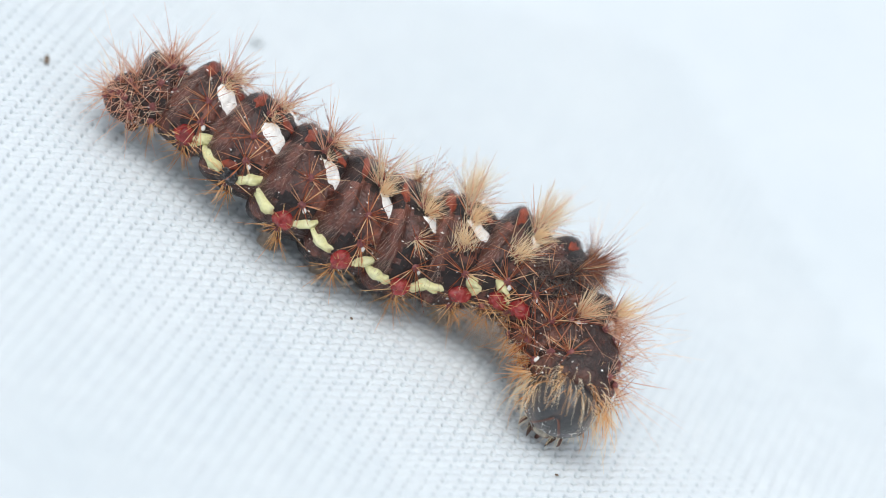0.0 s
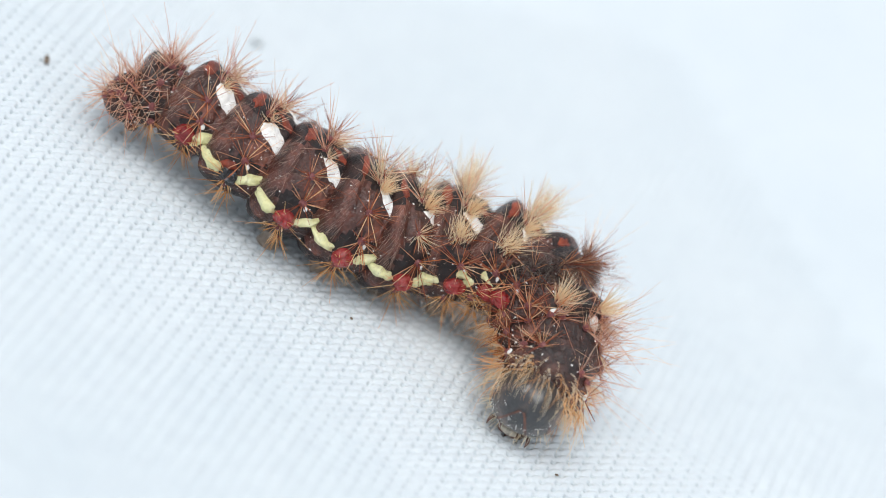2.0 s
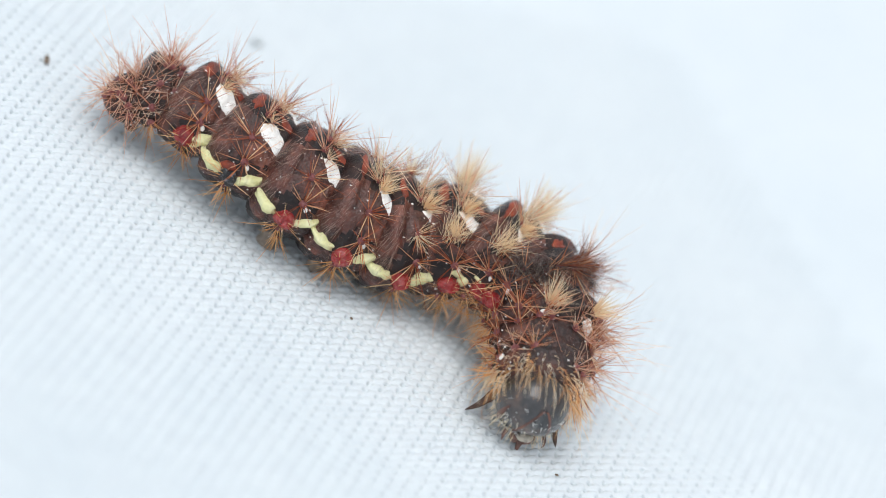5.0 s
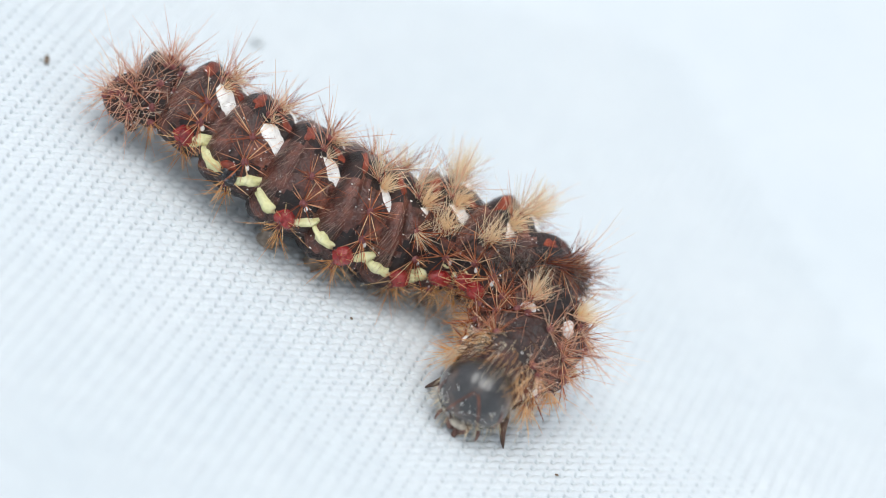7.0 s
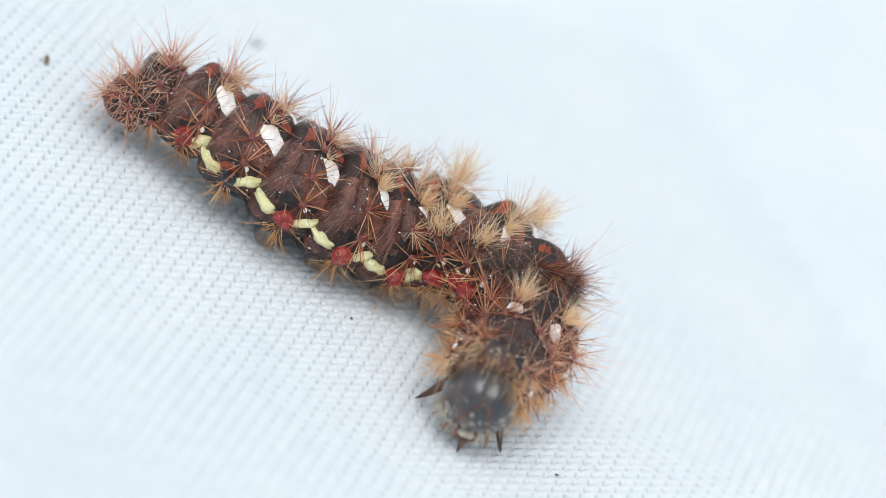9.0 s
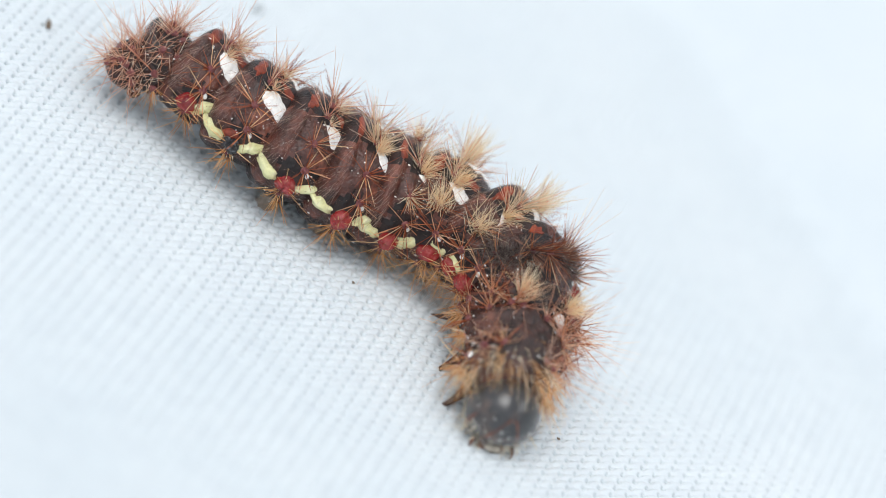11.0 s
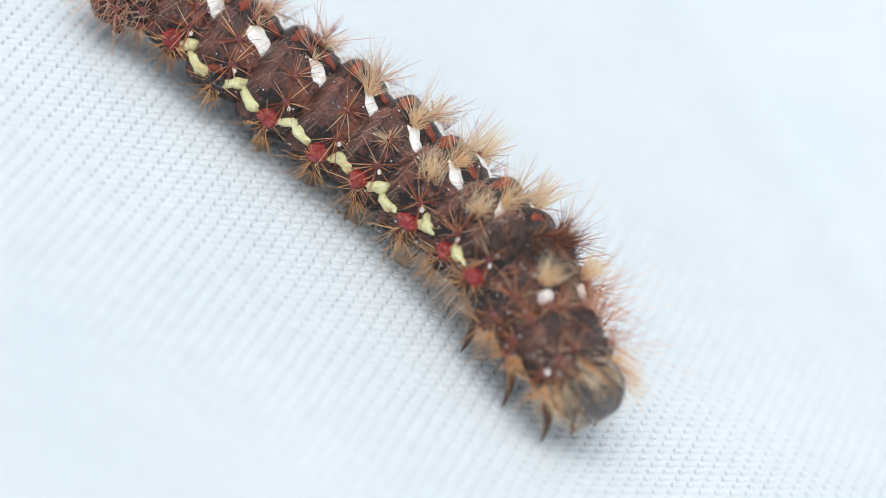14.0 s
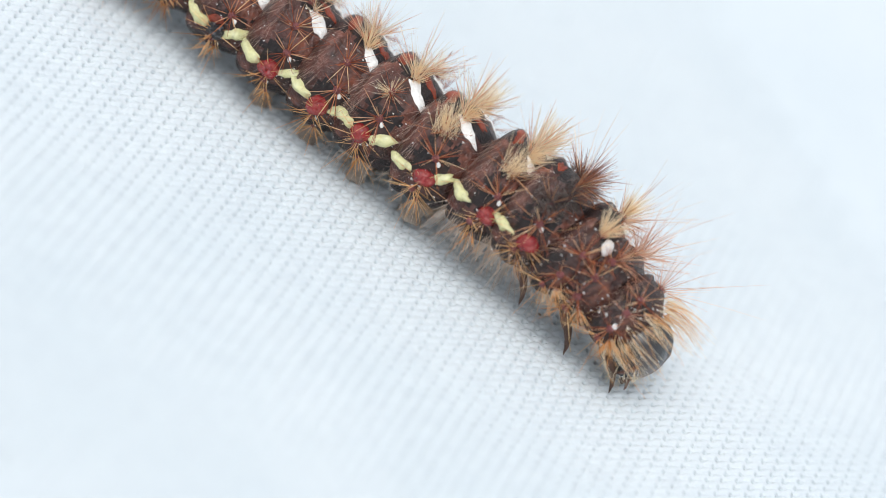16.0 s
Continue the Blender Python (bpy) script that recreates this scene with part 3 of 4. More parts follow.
        if key == "t3":
            for side in (-1, 1):
                part("white_spot", patch(bar, 0.32, 66, side, 0.40, 0.52, 20, 0.18, WHITE_SPOT, rng, 0.4, "spot"), ob, None, "cream-white spot")
                part("white_spot", patch(bar, 0.70, 66, side, 0.15, 0.34, 0, 0.10, WHITE_SPOT, rng, 0.4, "spot"), ob, None, "cream-white spot")
            place_tuft("plume", bar, ob, -0.10, 68, (-0.5, 0, 0.5))
            place_tuft("long", bar, ob, 0, 80, (0.4, 0, 0.2))
        elif key == "t2":
            place_tuft("back", bar, ob, 0, 76, (0.3, 0, 0))
            place_tuft("long", bar, ob, 0, 70, (0.6, 0, 0.1))
        else:
            part("spiracle", patch(bar, 0.1, 18, -1, 0.16, 0.22, 15, 0.08, WHITE_SPOT, rng, 0.1, "spiracle"), ob, None, "small white breathing hole")
            part("spiracle", patch(bar, 0.1, 18, 1, 0.16, 0.22, 15, 0.08, WHITE_SPOT, rng, 0.1, "spiracle"), ob, None, "small white breathing hole")
            body["fringe"] = part("hair_fringe", fringe(bar, rng), ob, None, "golden hair combed forward over the head")
    return ob


def fringe(bar, rng):
    """The collar of long pale hair that arches forward over the head."""
    pieces = []
    for _ in range(165):
        side = rng.choice((-1, 1))
        s, phi = rng.uniform(0.1, 0.8), rng.uniform(-25, 90)
        n = bar.normal(s, phi, side)
        p = bar.at(s, phi, side)
        ln = rng.uniform(1.1, 2.9)
        pts, rad = [], []
        sway = Vector((0, rng.gauss(0, 0.15), rng.gauss(0, 0.1)))
        for i in range(6):
            f = i / 5
            pts.append(p + n * ln * (0.8 * f - 0.52 * f * f) + Vector((ln * (0.13 * f + 0.66 * f * f), 0, 0)) + sway * ln * f)
            rad.append(0.024 * (1 - 0.75 * f))
        pieces.append((*tube(pts, rad, 3, False), rng.choice((0, 0, 1, 1, 1))))
    v, f, s = join(pieces)
    return mesh_from("hair_fringe", v, f, [HAIR_GOLD, HAIR_CREAM], s)


def head():
    """A rounded two-lobed capsule with a sunken suture, eyes, jaws and feelers."""
    vs, fs = [], []
    rings, n = 26, 40
    for i in range(rings + 1):
        th = math.pi * i / rings
        for k in range(n):
            ph = 2 * math.pi * k / n
            x, y, z = math.cos(th), math.sin(th) * math.cos(ph), math.sin(th) * math.sin(ph)
            groove = 1 - 0.10 * math.exp(-(y / 0.10) ** 2) * max(0.0, 0.4 * x + 0.9 * z + 0.1)
            flat = 1 - 0.14 * max(0.0, -z) * max(0.0, x + 0.3)
            r = groove * flat * (1 + 0.012 * noise.noise(Vector((x, y, z)) * 6))
            vs.append(Vector((x * 1.76 * r, y * 2.0 * r, z * 2.04 * r)))
        if i:
            o = (i - 1) * n
            fs += [(o + k, o + (k + 1) % n, o + n + (k + 1) % n, o + n + k) for k in range(n)]
    ob = part("head", mesh_from("head", vs, fs, [CAPSULE]), caterpillar, None, "glossy black rounded head")
    body["h"] = ob
    v, f = ball(rng, (0, 0, 0), (0.24, 0.5, 0.14), 8, 14, 0.1)
    part("labrum", mesh_from("labrum", v, f, [PALE_LIP]), ob, pose(1.6 * MM, 0, -0.92 * MM, 0, 30, 0), "pale upper lip")
    v, f = tube([(0, 0, 0.3), (0.05, 0, -0.15), (0.14, 0, -0.55), (0.2, 0, -0.95)], [0.22, 0.2, 0.12, 0.04], 9)
    part("spinneret", mesh_from("spinneret", v, f, [MOUTH]), ob, pose(1.35 * MM, 0.1 * MM, -1.55 * MM, 0, -22, 0), "brown pointed spinneret")
    for side in (-1, 1):
        v, f = tube([(0, 0, 0.2), (0.1, side * -0.05, -0.15), (0.12, side * -0.18, -0.45), (0.05, side * -0.3, -0.6)], [0.3, 0.3, 0.2, 0.06], 9)
        part("mandible", mesh_from("mandible", v, f, [MOUTH]), ob, pose(1.32 * MM, side * 0.42 * MM, -1.22 * MM))
        v, f = tube([(0, 0, 0), (0.2, side * 0.1, -0.15), (0.34, side * 0.12, -0.28), (0.44, side * 0.1, -0.46)], [0.12, 0.10, 0.07, 0.025], 8)
        part("antenna", mesh_from("antenna", v, f, [MOUTH]), ob, pose(1.35 * MM, side * 1.08 * MM, -0.85 * MM), "short pinkish antenna")
        # a red-brown streak down the cheek
        for name, mid, tall, wide in (("cheek_streak", (0.42, 0.86, -0.2), 0.62, 0.16),):
            streak = []
            for a in range(9):
                up = -1 + a / 4
                half = wide * math.sqrt(max(0.02, 1 - up * up))
                for b in (-1, 0, 1):
                    d = Vector((mid[0], side * (mid[1] + b * half), mid[2] + up * tall)).normalized()
                    streak.append(Vector((d.x * 1.76, d.y * 2.0, d.z * 2.04)) * (1.012 + 0.01 * (b == 0)))
            quads = [(3 * a + b, 3 * a + b + 1, 3 * a + b + 4, 3 * a + b + 3) for a in range(8) for b in (0, 1)]
            part(name, mesh_from(name, streak, [q if side > 0 else q[::-1] for q in quads], [CHEEK]), ob, None, "red-brown streak")
        line = []
        for a in range(12):
            f = a / 11
            for b in (-1, 0, 1):
                y = 0.04 + 0.42 * f ** 0.8 + b * (0.035 + 0.02 * noise.noise(Vector((f * 5, side, 2))))
                d = Vector((0.62 + 0.22 * f, side * y, 0.78 - 1.12 * f)).normalized()
                line.append(Vector((d.x * 1.76, d.y * 2.0, d.z * 2.04)) * (1.004 + 0.012 * (b == 0)))
        quads = [(3 * a + b, 3 * a + b + 1, 3 * a + b + 4, 3 * a + b + 3) for a in range(11) for b in (0, 1)]
        part("frontal_line", mesh_from("frontal_line", line, [q[::-1] if side > 0 else q for q in quads], [CHEEK]), ob, None, "pinkish-brown line down the face")
        eyes = []
        for i in range(6):
            w = 0.9 * i - 1.2
            d = Vector((0.62 + 0.14 * math.cos(w), side * (0.72 + 0.05 * math.sin(w)), -0.42 + 0.2 * math.sin(w))).normalized()
            eyes.append((*ball(rng, Vector((d.x * 1.65, d.y * 1.88, d.z * 1.92)), 0.13, 6, 10, 0), 0))
        v, f, s = join(eyes)
        part("eye_cluster", mesh_from("eye_cluster", v, f, [CAPSULE], s), ob)
    pieces = []
    for _ in range(110):
        d = Vector((rng.uniform(-0.1, 1), rng.uniform(-1, 1), rng.uniform(-0.95, 0.1))).normalized()
        p = Vector((d.x * 1.7, d.y * 1.92, d.z * 1.96))
        pieces.append((*strand(rng, p, d + Vector((0.5, rng.gauss(0, 0.3), -0.4)), rng.uniform(0.25, 0.9), 0.017, 0.12, 3), 0))
    v, f, s = join(pieces)
    flecks = []
    for _ in range(130):
        d = Vector((rng.uniform(0.2, 1), rng.uniform(-0.9, 0.9), rng.uniform(-0.9, 0.5))).normalized()
        p = Vector((d.x * 1.76, d.y * 1.98, d.z * 1.97))
        if rng.random() < 0.5:
            r = rng.uniform(0.008, 0.022)
            flecks.append((*ball(rng, p, (r * rng.uniform(0.6, 2.2), r * rng.uniform(0.6, 2.2), r * rng.uniform(0.6, 2.2)), 4, 6, 0.5), 0))
        else:
            lie = d.cross(Vector((rng.gauss(0, 1), rng.gauss(0, 1), rng.gauss(0, 1)))).normalized()
            flecks.append((*strand(rng, p, lie + d * 0.3, rng.uniform(0.15, 0.4), rng.uniform(0.012, 0.024), 0.1, 3), 0))
    a, c, e = join(flecks)
    part("flecks", mesh_from("flecks", a, c, [WHITE_SPOT], e), ob, None, "tiny white flecks about the mouth")
    part("face_hair", mesh_from("face_hair", v, f, [HAIR_CREAM], s), ob, None, "sparse pale bristles")


for key in ORDER:
    body_ring(key)
head()

# ---- specks on the cloth ----
def speck(name, x, y, r, mat, label, category):
    pieces = [(*ball(rng, (rng.gauss(0, 0.3) * r[0], rng.gauss(0, 0.3) * r[1], r[2] * 0.6), r, 7, 11, 0.5), 0) for _ in range(3)]
    v, f, s = join(pieces)
    ob = new(name, mesh_from(name, v, f, [mat], s))
    ob.location = (x * MM, y * MM, cloth_lift(x, y) * MM)
    return tagged(ob, label, category)


crumb = speck("plant_crumb", -23.5, -6.0, (0.13, 0.32, 0.12), DEBRIS, "small brown crumb of plant litter on cloth", "debris")
crumb.rotation_euler.z = radians(22)
speck("grit", -2.1, -10.9, (0.08, 0.06, 0.05), DEBRIS, "tiny dark grain of dirt on white cloth", "debris")
speck("grit", 11.5, -12.9, (0.09, 0.06, 0.05), DEBRIS, "tiny dark grain of dirt on white cloth", "debris")
speck("lint", -15.2, 7.8, (0.3, 0.2, 0.12), GREY_LINT, "small grey fluff of lint on cloth", "lint")


def motions():
    """The bending of the body, segment by segment, about its resting tail."""
    walk(body['a10'], [
        (0, pose(-0.01111, -0.00088, 0.00222, -3.1, -8.0, 70.8)),
        (3, pose(-0.01114, -0.00089, 0.00221, -2.9, -8.1, 70.9)),
        (6.5, pose(-0.01112, -0.00093, 0.00221, -2.8, -8.2, 70.9)),
        (7.5, pose(-0.01112, -0.00094, 0.00221, -2.9, -8.1, 70.8)),
        (9, pose(-0.01110, -0.00098, 0.00222, -2.8, -8.2, 71.0)),
        (11.5, pose(-0.01095, -0.00116, 0.00220, -2.4, -8.8, 71.1)),
        (12, pose(-0.01083, -0.00133, 0.00219, -2.1, -9.0, 71.7)),
        (12.5, pose(-0.01086, -0.00141, 0.00217, -1.9, -8.9, 72.1)),
        (13, pose(-0.01087, -0.00142, 0.00218, -1.9, -8.6, 72.6)),
        (13.5, pose(-0.01091, -0.00147, 0.00216, -1.8, -8.7, 73.1)),
        (16, pose(-0.01099, -0.00149, 0.00217, -0.1, -8.4, 65.7)),
    ])
    walk(body['a9'], [
        (0, pose(-0.00999, 0.00017, 0.00266, -3.6, -10.8, 9.5)),
        (0.5, pose(-0.01000, 0.00016, 0.00265, -3.6, -10.5, 9.5)),
        (3.5, pose(-0.01002, 0.00017, 0.00265, -3.2, -10.9, 9.7)),
        (4, pose(-0.01000, 0.00015, 0.00264, -3.1, -10.8, 9.7)),
        (7, pose(-0.00999, 0.00012, 0.00265, -3.2, -10.9, 9.5)),
        (9, pose(-0.00998, 0.00007, 0.00266, -3.1, -10.8, 9.6)),
        (11.5, pose(-0.00983, -0.00011, 0.00265, -2.5, -10.9, 9.7)),
        (12, pose(-0.00971, -0.00026, 0.00264, -2.0, -10.4, 10.4)),
        (12.5, pose(-0.00975, -0.00031, 0.00262, -1.8, -10.5, 11.2)),
        (13, pose(-0.00977, -0.00030, 0.00262, -1.9, -10.4, 11.7)),
        (13.5, pose(-0.00981, -0.00034, 0.00259, -1.7, -10.0, 12.0)),
        (14.5, pose(-0.00980, -0.00034, 0.00258, -0.9, -9.7, 15.3)),
        (15.5, pose(-0.00979, -0.00035, 0.00256, -0.0, -8.8, 17.0)),
        (16, pose(-0.00978, -0.00035, 0.00255, 0.1, -8.5, 17.4)),
    ])
    walk(body['a8'], [
        (0, pose(-0.00726, 0.00012, 0.00300, -3.1, -2.8, -7.1)),
        (0.5, pose(-0.00729, 0.00012, 0.00300, -3.1, -3.8, -6.5)),
        (3.5, pose(-0.00730, 0.00013, 0.00301, -2.6, -3.4, -7.0)),
        (4, pose(-0.00728, 0.00011, 0.00299, -2.3, -3.3, -6.9)),
        (7, pose(-0.00727, 0.00007, 0.00301, -2.3, -3.4, -7.0)),
        (7.5, pose(-0.00727, 0.00006, 0.00300, -2.5, -2.7, -7.2)),
        (8, pose(-0.00727, 0.00004, 0.00300, -2.2, -3.0, -6.7)),
        (8.5, pose(-0.00727, 0.00005, 0.00300, -2.1, -2.9, -6.6)),
        (9, pose(-0.00726, 0.00003, 0.00299, -2.1, -2.4, -6.8)),
        (11.5, pose(-0.00709, -0.00013, 0.00294, -1.5, -0.2, -6.1)),
        (12, pose(-0.00699, -0.00022, 0.00282, -0.8, 3.1, -4.3)),
        (12.5, pose(-0.00704, -0.00023, 0.00277, -0.5, 4.5, -4.5)),
        (13, pose(-0.00704, -0.00020, 0.00276, -0.8, 4.5, -4.6)),
        (13.5, pose(-0.00710, -0.00024, 0.00273, -0.4, 3.7, -4.6)),
        (14, pose(-0.00710, -0.00021, 0.00278, -1.2, 2.4, -5.5)),
        (14.5, pose(-0.00712, -0.00022, 0.00279, -0.6, 0.9, -6.0)),
        (15, pose(-0.00714, -0.00032, 0.00275, 1.0, -0.0, -9.1)),
        (15.5, pose(-0.00713, -0.00034, 0.00276, 0.7, -0.8, -10.3)),
        (16, pose(-0.00708, -0.00037, 0.00276, 0.7, -1.2, -11.6)),
    ])
    walk(body['a7'], [
        (0, pose(-0.00413, -0.00040, 0.00310, 1.0, -2.8, -6.3)),
        (1, pose(-0.00419, -0.00040, 0.00310, 1.3, -2.4, -5.9)),
        (1.5, pose(-0.00417, -0.00040, 0.00311, 1.7, -2.7, -6.4)),
        (3, pose(-0.00417, -0.00039, 0.00311, 1.9, -2.7, -6.3)),
        (3.5, pose(-0.00417, -0.00039, 0.00310, 1.7, -2.2, -6.4)),
        (4, pose(-0.00415, -0.00042, 0.00309, 2.2, -2.8, -6.6)),
        (7, pose(-0.00415, -0.00046, 0.00311, 2.1, -2.2, -6.6)),
        (7.5, pose(-0.00415, -0.00046, 0.00309, 1.9, -2.4, -6.6)),
        (8, pose(-0.00417, -0.00045, 0.00309, 2.3, -2.2, -5.5)),
        (9, pose(-0.00416, -0.00047, 0.00307, 2.3, -1.6, -6.4)),
        (11.5, pose(-0.00404, -0.00054, 0.00298, 3.3, -2.1, -3.7)),
        (12, pose(-0.00396, -0.00047, 0.00287, 3.6, -3.7, -1.8)),
        (12.5, pose(-0.00395, -0.00048, 0.00277, 4.1, -4.1, -2.5)),
        (13, pose(-0.00390, -0.00049, 0.00275, 4.2, -4.5, -3.3)),
        (13.5, pose(-0.00393, -0.00055, 0.00272, 4.5, -4.7, -3.9)),
        (14, pose(-0.00393, -0.00060, 0.00278, 3.2, -4.2, -5.7)),
        (14.5, pose(-0.00392, -0.00066, 0.00281, 3.9, -4.2, -6.0)),
        (15, pose(-0.00388, -0.00081, 0.00282, 3.0, -3.3, -6.2)),
        (15.5, pose(-0.00385, -0.00087, 0.00286, 1.9, -3.3, -6.3)),
        (16, pose(-0.00374, -0.00096, 0.00286, 1.7, -2.5, -6.4)),
    ])
    walk(body['a6'], [
        (0, pose(-0.00098, -0.00063, 0.00307, 3.8, 1.5, 3.2)),
        (0.5, pose(-0.00098, -0.00062, 0.00308, 3.8, 1.4, 3.0)),
        (1, pose(-0.00102, -0.00060, 0.00308, 3.9, 1.3, 3.7)),
        (1.5, pose(-0.00101, -0.00059, 0.00311, 3.7, 1.8, 3.9)),
        (2, pose(-0.00102, -0.00058, 0.00312, 3.5, 1.4, 4.0)),
        (3, pose(-0.00104, -0.00055, 0.00313, 3.6, 2.2, 4.5)),
        (3.5, pose(-0.00105, -0.00055, 0.00311, 3.7, 1.6, 4.5)),
        (4, pose(-0.00104, -0.00058, 0.00310, 4.0, 1.9, 4.7)),
        (6.5, pose(-0.00105, -0.00058, 0.00312, 3.6, 1.9, 5.0)),
        (7, pose(-0.00111, -0.00057, 0.00314, 3.8, 1.6, 6.1)),
        (7.5, pose(-0.00111, -0.00057, 0.00312, 3.6, 2.1, 5.8)),
        (8, pose(-0.00111, -0.00054, 0.00310, 4.1, 2.0, 5.8)),
        (8.5, pose(-0.00112, -0.00053, 0.00309, 3.9, 2.1, 5.9)),
        (9, pose(-0.00113, -0.00055, 0.00308, 4.1, 2.7, 6.1)),
        (11.5, pose(-0.00108, -0.00054, 0.00299, 5.1, 4.5, 6.4)),
        (12, pose(-0.00091, -0.00040, 0.00298, 5.7, 3.0, 4.1)),
        (12.5, pose(-0.00072, -0.00054, 0.00295, 6.0, 0.9, -0.5)),
        (13, pose(-0.00062, -0.00062, 0.00294, 5.6, -0.0, -1.8)),
        (13.5, pose(-0.00061, -0.00074, 0.00292, 5.5, -1.0, -2.8)),
        (14, pose(-0.00060, -0.00088, 0.00295, 4.4, -1.7, -2.9)),
        (14.5, pose(-0.00057, -0.00099, 0.00297, 4.4, -2.0, -3.4)),
        (15, pose(-0.00049, -0.00115, 0.00299, 3.9, -2.3, -3.6)),
        (15.5, pose(-0.00045, -0.00122, 0.00302, 2.4, -2.3, -3.7)),
        (16, pose(-0.00029, -0.00133, 0.00301, 1.9, -2.7, -4.1)),
    ])
    walk(body['a5'], [
        (0, pose(0.00203, -0.00024, 0.00286, 5.4, 5.0, 14.2)),
        (0.5, pose(0.00201, -0.00022, 0.00288, 5.5, 5.0, 14.3)),
        (1, pose(0.00197, -0.00016, 0.00288, 5.5, 5.2, 15.1)),
        (1.5, pose(0.00198, -0.00015, 0.00291, 5.5, 5.0, 14.9)),
        (2.5, pose(0.00191, -0.00007, 0.00292, 5.6, 4.9, 16.1)),
        (3, pose(0.00187, -0.00004, 0.00291, 5.7, 5.4, 16.8)),
        (3.5, pose(0.00186, -0.00004, 0.00290, 6.0, 6.0, 17.0)),
        (4, pose(0.00185, -0.00007, 0.00289, 6.0, 5.4, 16.9)),
        (6.5, pose(0.00177, -0.00002, 0.00292, 5.5, 6.2, 18.5)),
        (7, pose(0.00168, 0.00004, 0.00293, 6.2, 6.9, 19.6)),
        (7.5, pose(0.00165, 0.00005, 0.00290, 5.8, 6.7, 19.9)),
        (8, pose(0.00166, 0.00008, 0.00290, 6.1, 6.2, 19.4)),
        (8.5, pose(0.00165, 0.00009, 0.00288, 6.1, 5.9, 19.7)),
        (9, pose(0.00163, 0.00009, 0.00289, 6.4, 5.7, 19.7)),
        (11.5, pose(0.00164, 0.00003, 0.00283, 6.9, 3.5, 15.7)),
        (12, pose(0.00210, -0.00012, 0.00289, 6.8, 5.0, 3.4)),
        (12.5, pose(0.00260, -0.00053, 0.00293, 6.8, 3.1, -1.5)),
        (13, pose(0.00275, -0.00074, 0.00295, 5.7, 1.9, -4.2)),
        (13.5, pose(0.00275, -0.00094, 0.00293, 5.3, 0.8, -5.2)),
        (14, pose(0.00276, -0.00112, 0.00297, 3.4, 0.6, -5.2)),
        (14.5, pose(0.00281, -0.00129, 0.00298, 2.9, 0.4, -5.5)),
        (15, pose(0.00289, -0.00147, 0.00299, 2.3, 0.4, -5.5)),
        (15.5, pose(0.00291, -0.00157, 0.00301, 1.3, -0.4, -5.7)),
        (16, pose(0.00312, -0.00174, 0.00302, 1.2, -1.0, -6.6)),
    ])
    walk(body['a4'], [
        (0, pose(0.00494, 0.00073, 0.00274, 6.4, -4.5, 22.3)),
        (0.5, pose(0.00485, 0.00079, 0.00276, 6.7, -4.3, 24.3)),
        (1, pose(0.00481, 0.00088, 0.00275, 6.3, -4.1, 24.3)),
        (1.5, pose(0.00474, 0.00092, 0.00279, 6.2, -3.8, 25.8)),
        (2, pose(0.00466, 0.00100, 0.00279, 6.0, -3.7, 27.3)),
        (2.5, pose(0.00462, 0.00108, 0.00280, 6.3, -3.8, 28.2)),
        (3, pose(0.00458, 0.00114, 0.00277, 6.7, -3.2, 28.4)),
        (3.5, pose(0.00455, 0.00115, 0.00275, 6.8, -3.4, 28.3)),
        (4, pose(0.00452, 0.00111, 0.00274, 7.2, -3.2, 28.3)),
        (6.5, pose(0.00434, 0.00125, 0.00272, 7.2, -2.4, 31.0)),
        (7, pose(0.00415, 0.00134, 0.00270, 7.9, -1.6, 32.2)),
        (7.5, pose(0.00416, 0.00136, 0.00269, 7.6, -1.9, 31.5)),
        (8, pose(0.00419, 0.00136, 0.00271, 8.3, -2.8, 30.7)),
        (8.5, pose(0.00423, 0.00137, 0.00272, 8.4, -3.4, 28.9)),
        (9, pose(0.00415, 0.00133, 0.00273, 8.1, -1.7, 27.8)),
        (11.5, pose(0.00447, 0.00077, 0.00277, 8.9, 0.8, 9.3)),
        (12, pose(0.00525, -0.00013, 0.00289, 8.1, 1.4, -8.9)),
        (12.5, pose(0.00598, -0.00085, 0.00297, 7.4, 0.6, -13.0)),
        (13, pose(0.00614, -0.00124, 0.00304, 5.3, -1.1, -16.7)),
        (13.5, pose(0.00612, -0.00153, 0.00304, 4.3, -2.1, -17.6)),
        (14, pose(0.00609, -0.00174, 0.00306, 1.5, -3.0, -17.6)),
        (14.5, pose(0.00612, -0.00196, 0.00306, 1.2, -3.8, -17.8)),
        (15, pose(0.00621, -0.00214, 0.00308, 0.0, -4.3, -17.1)),
        (15.5, pose(0.00622, -0.00224, 0.00312, -1.4, -5.0, -16.5)),
        (16, pose(0.00651, -0.00251, 0.00315, -1.9, -5.3, -17.4)),
    ])
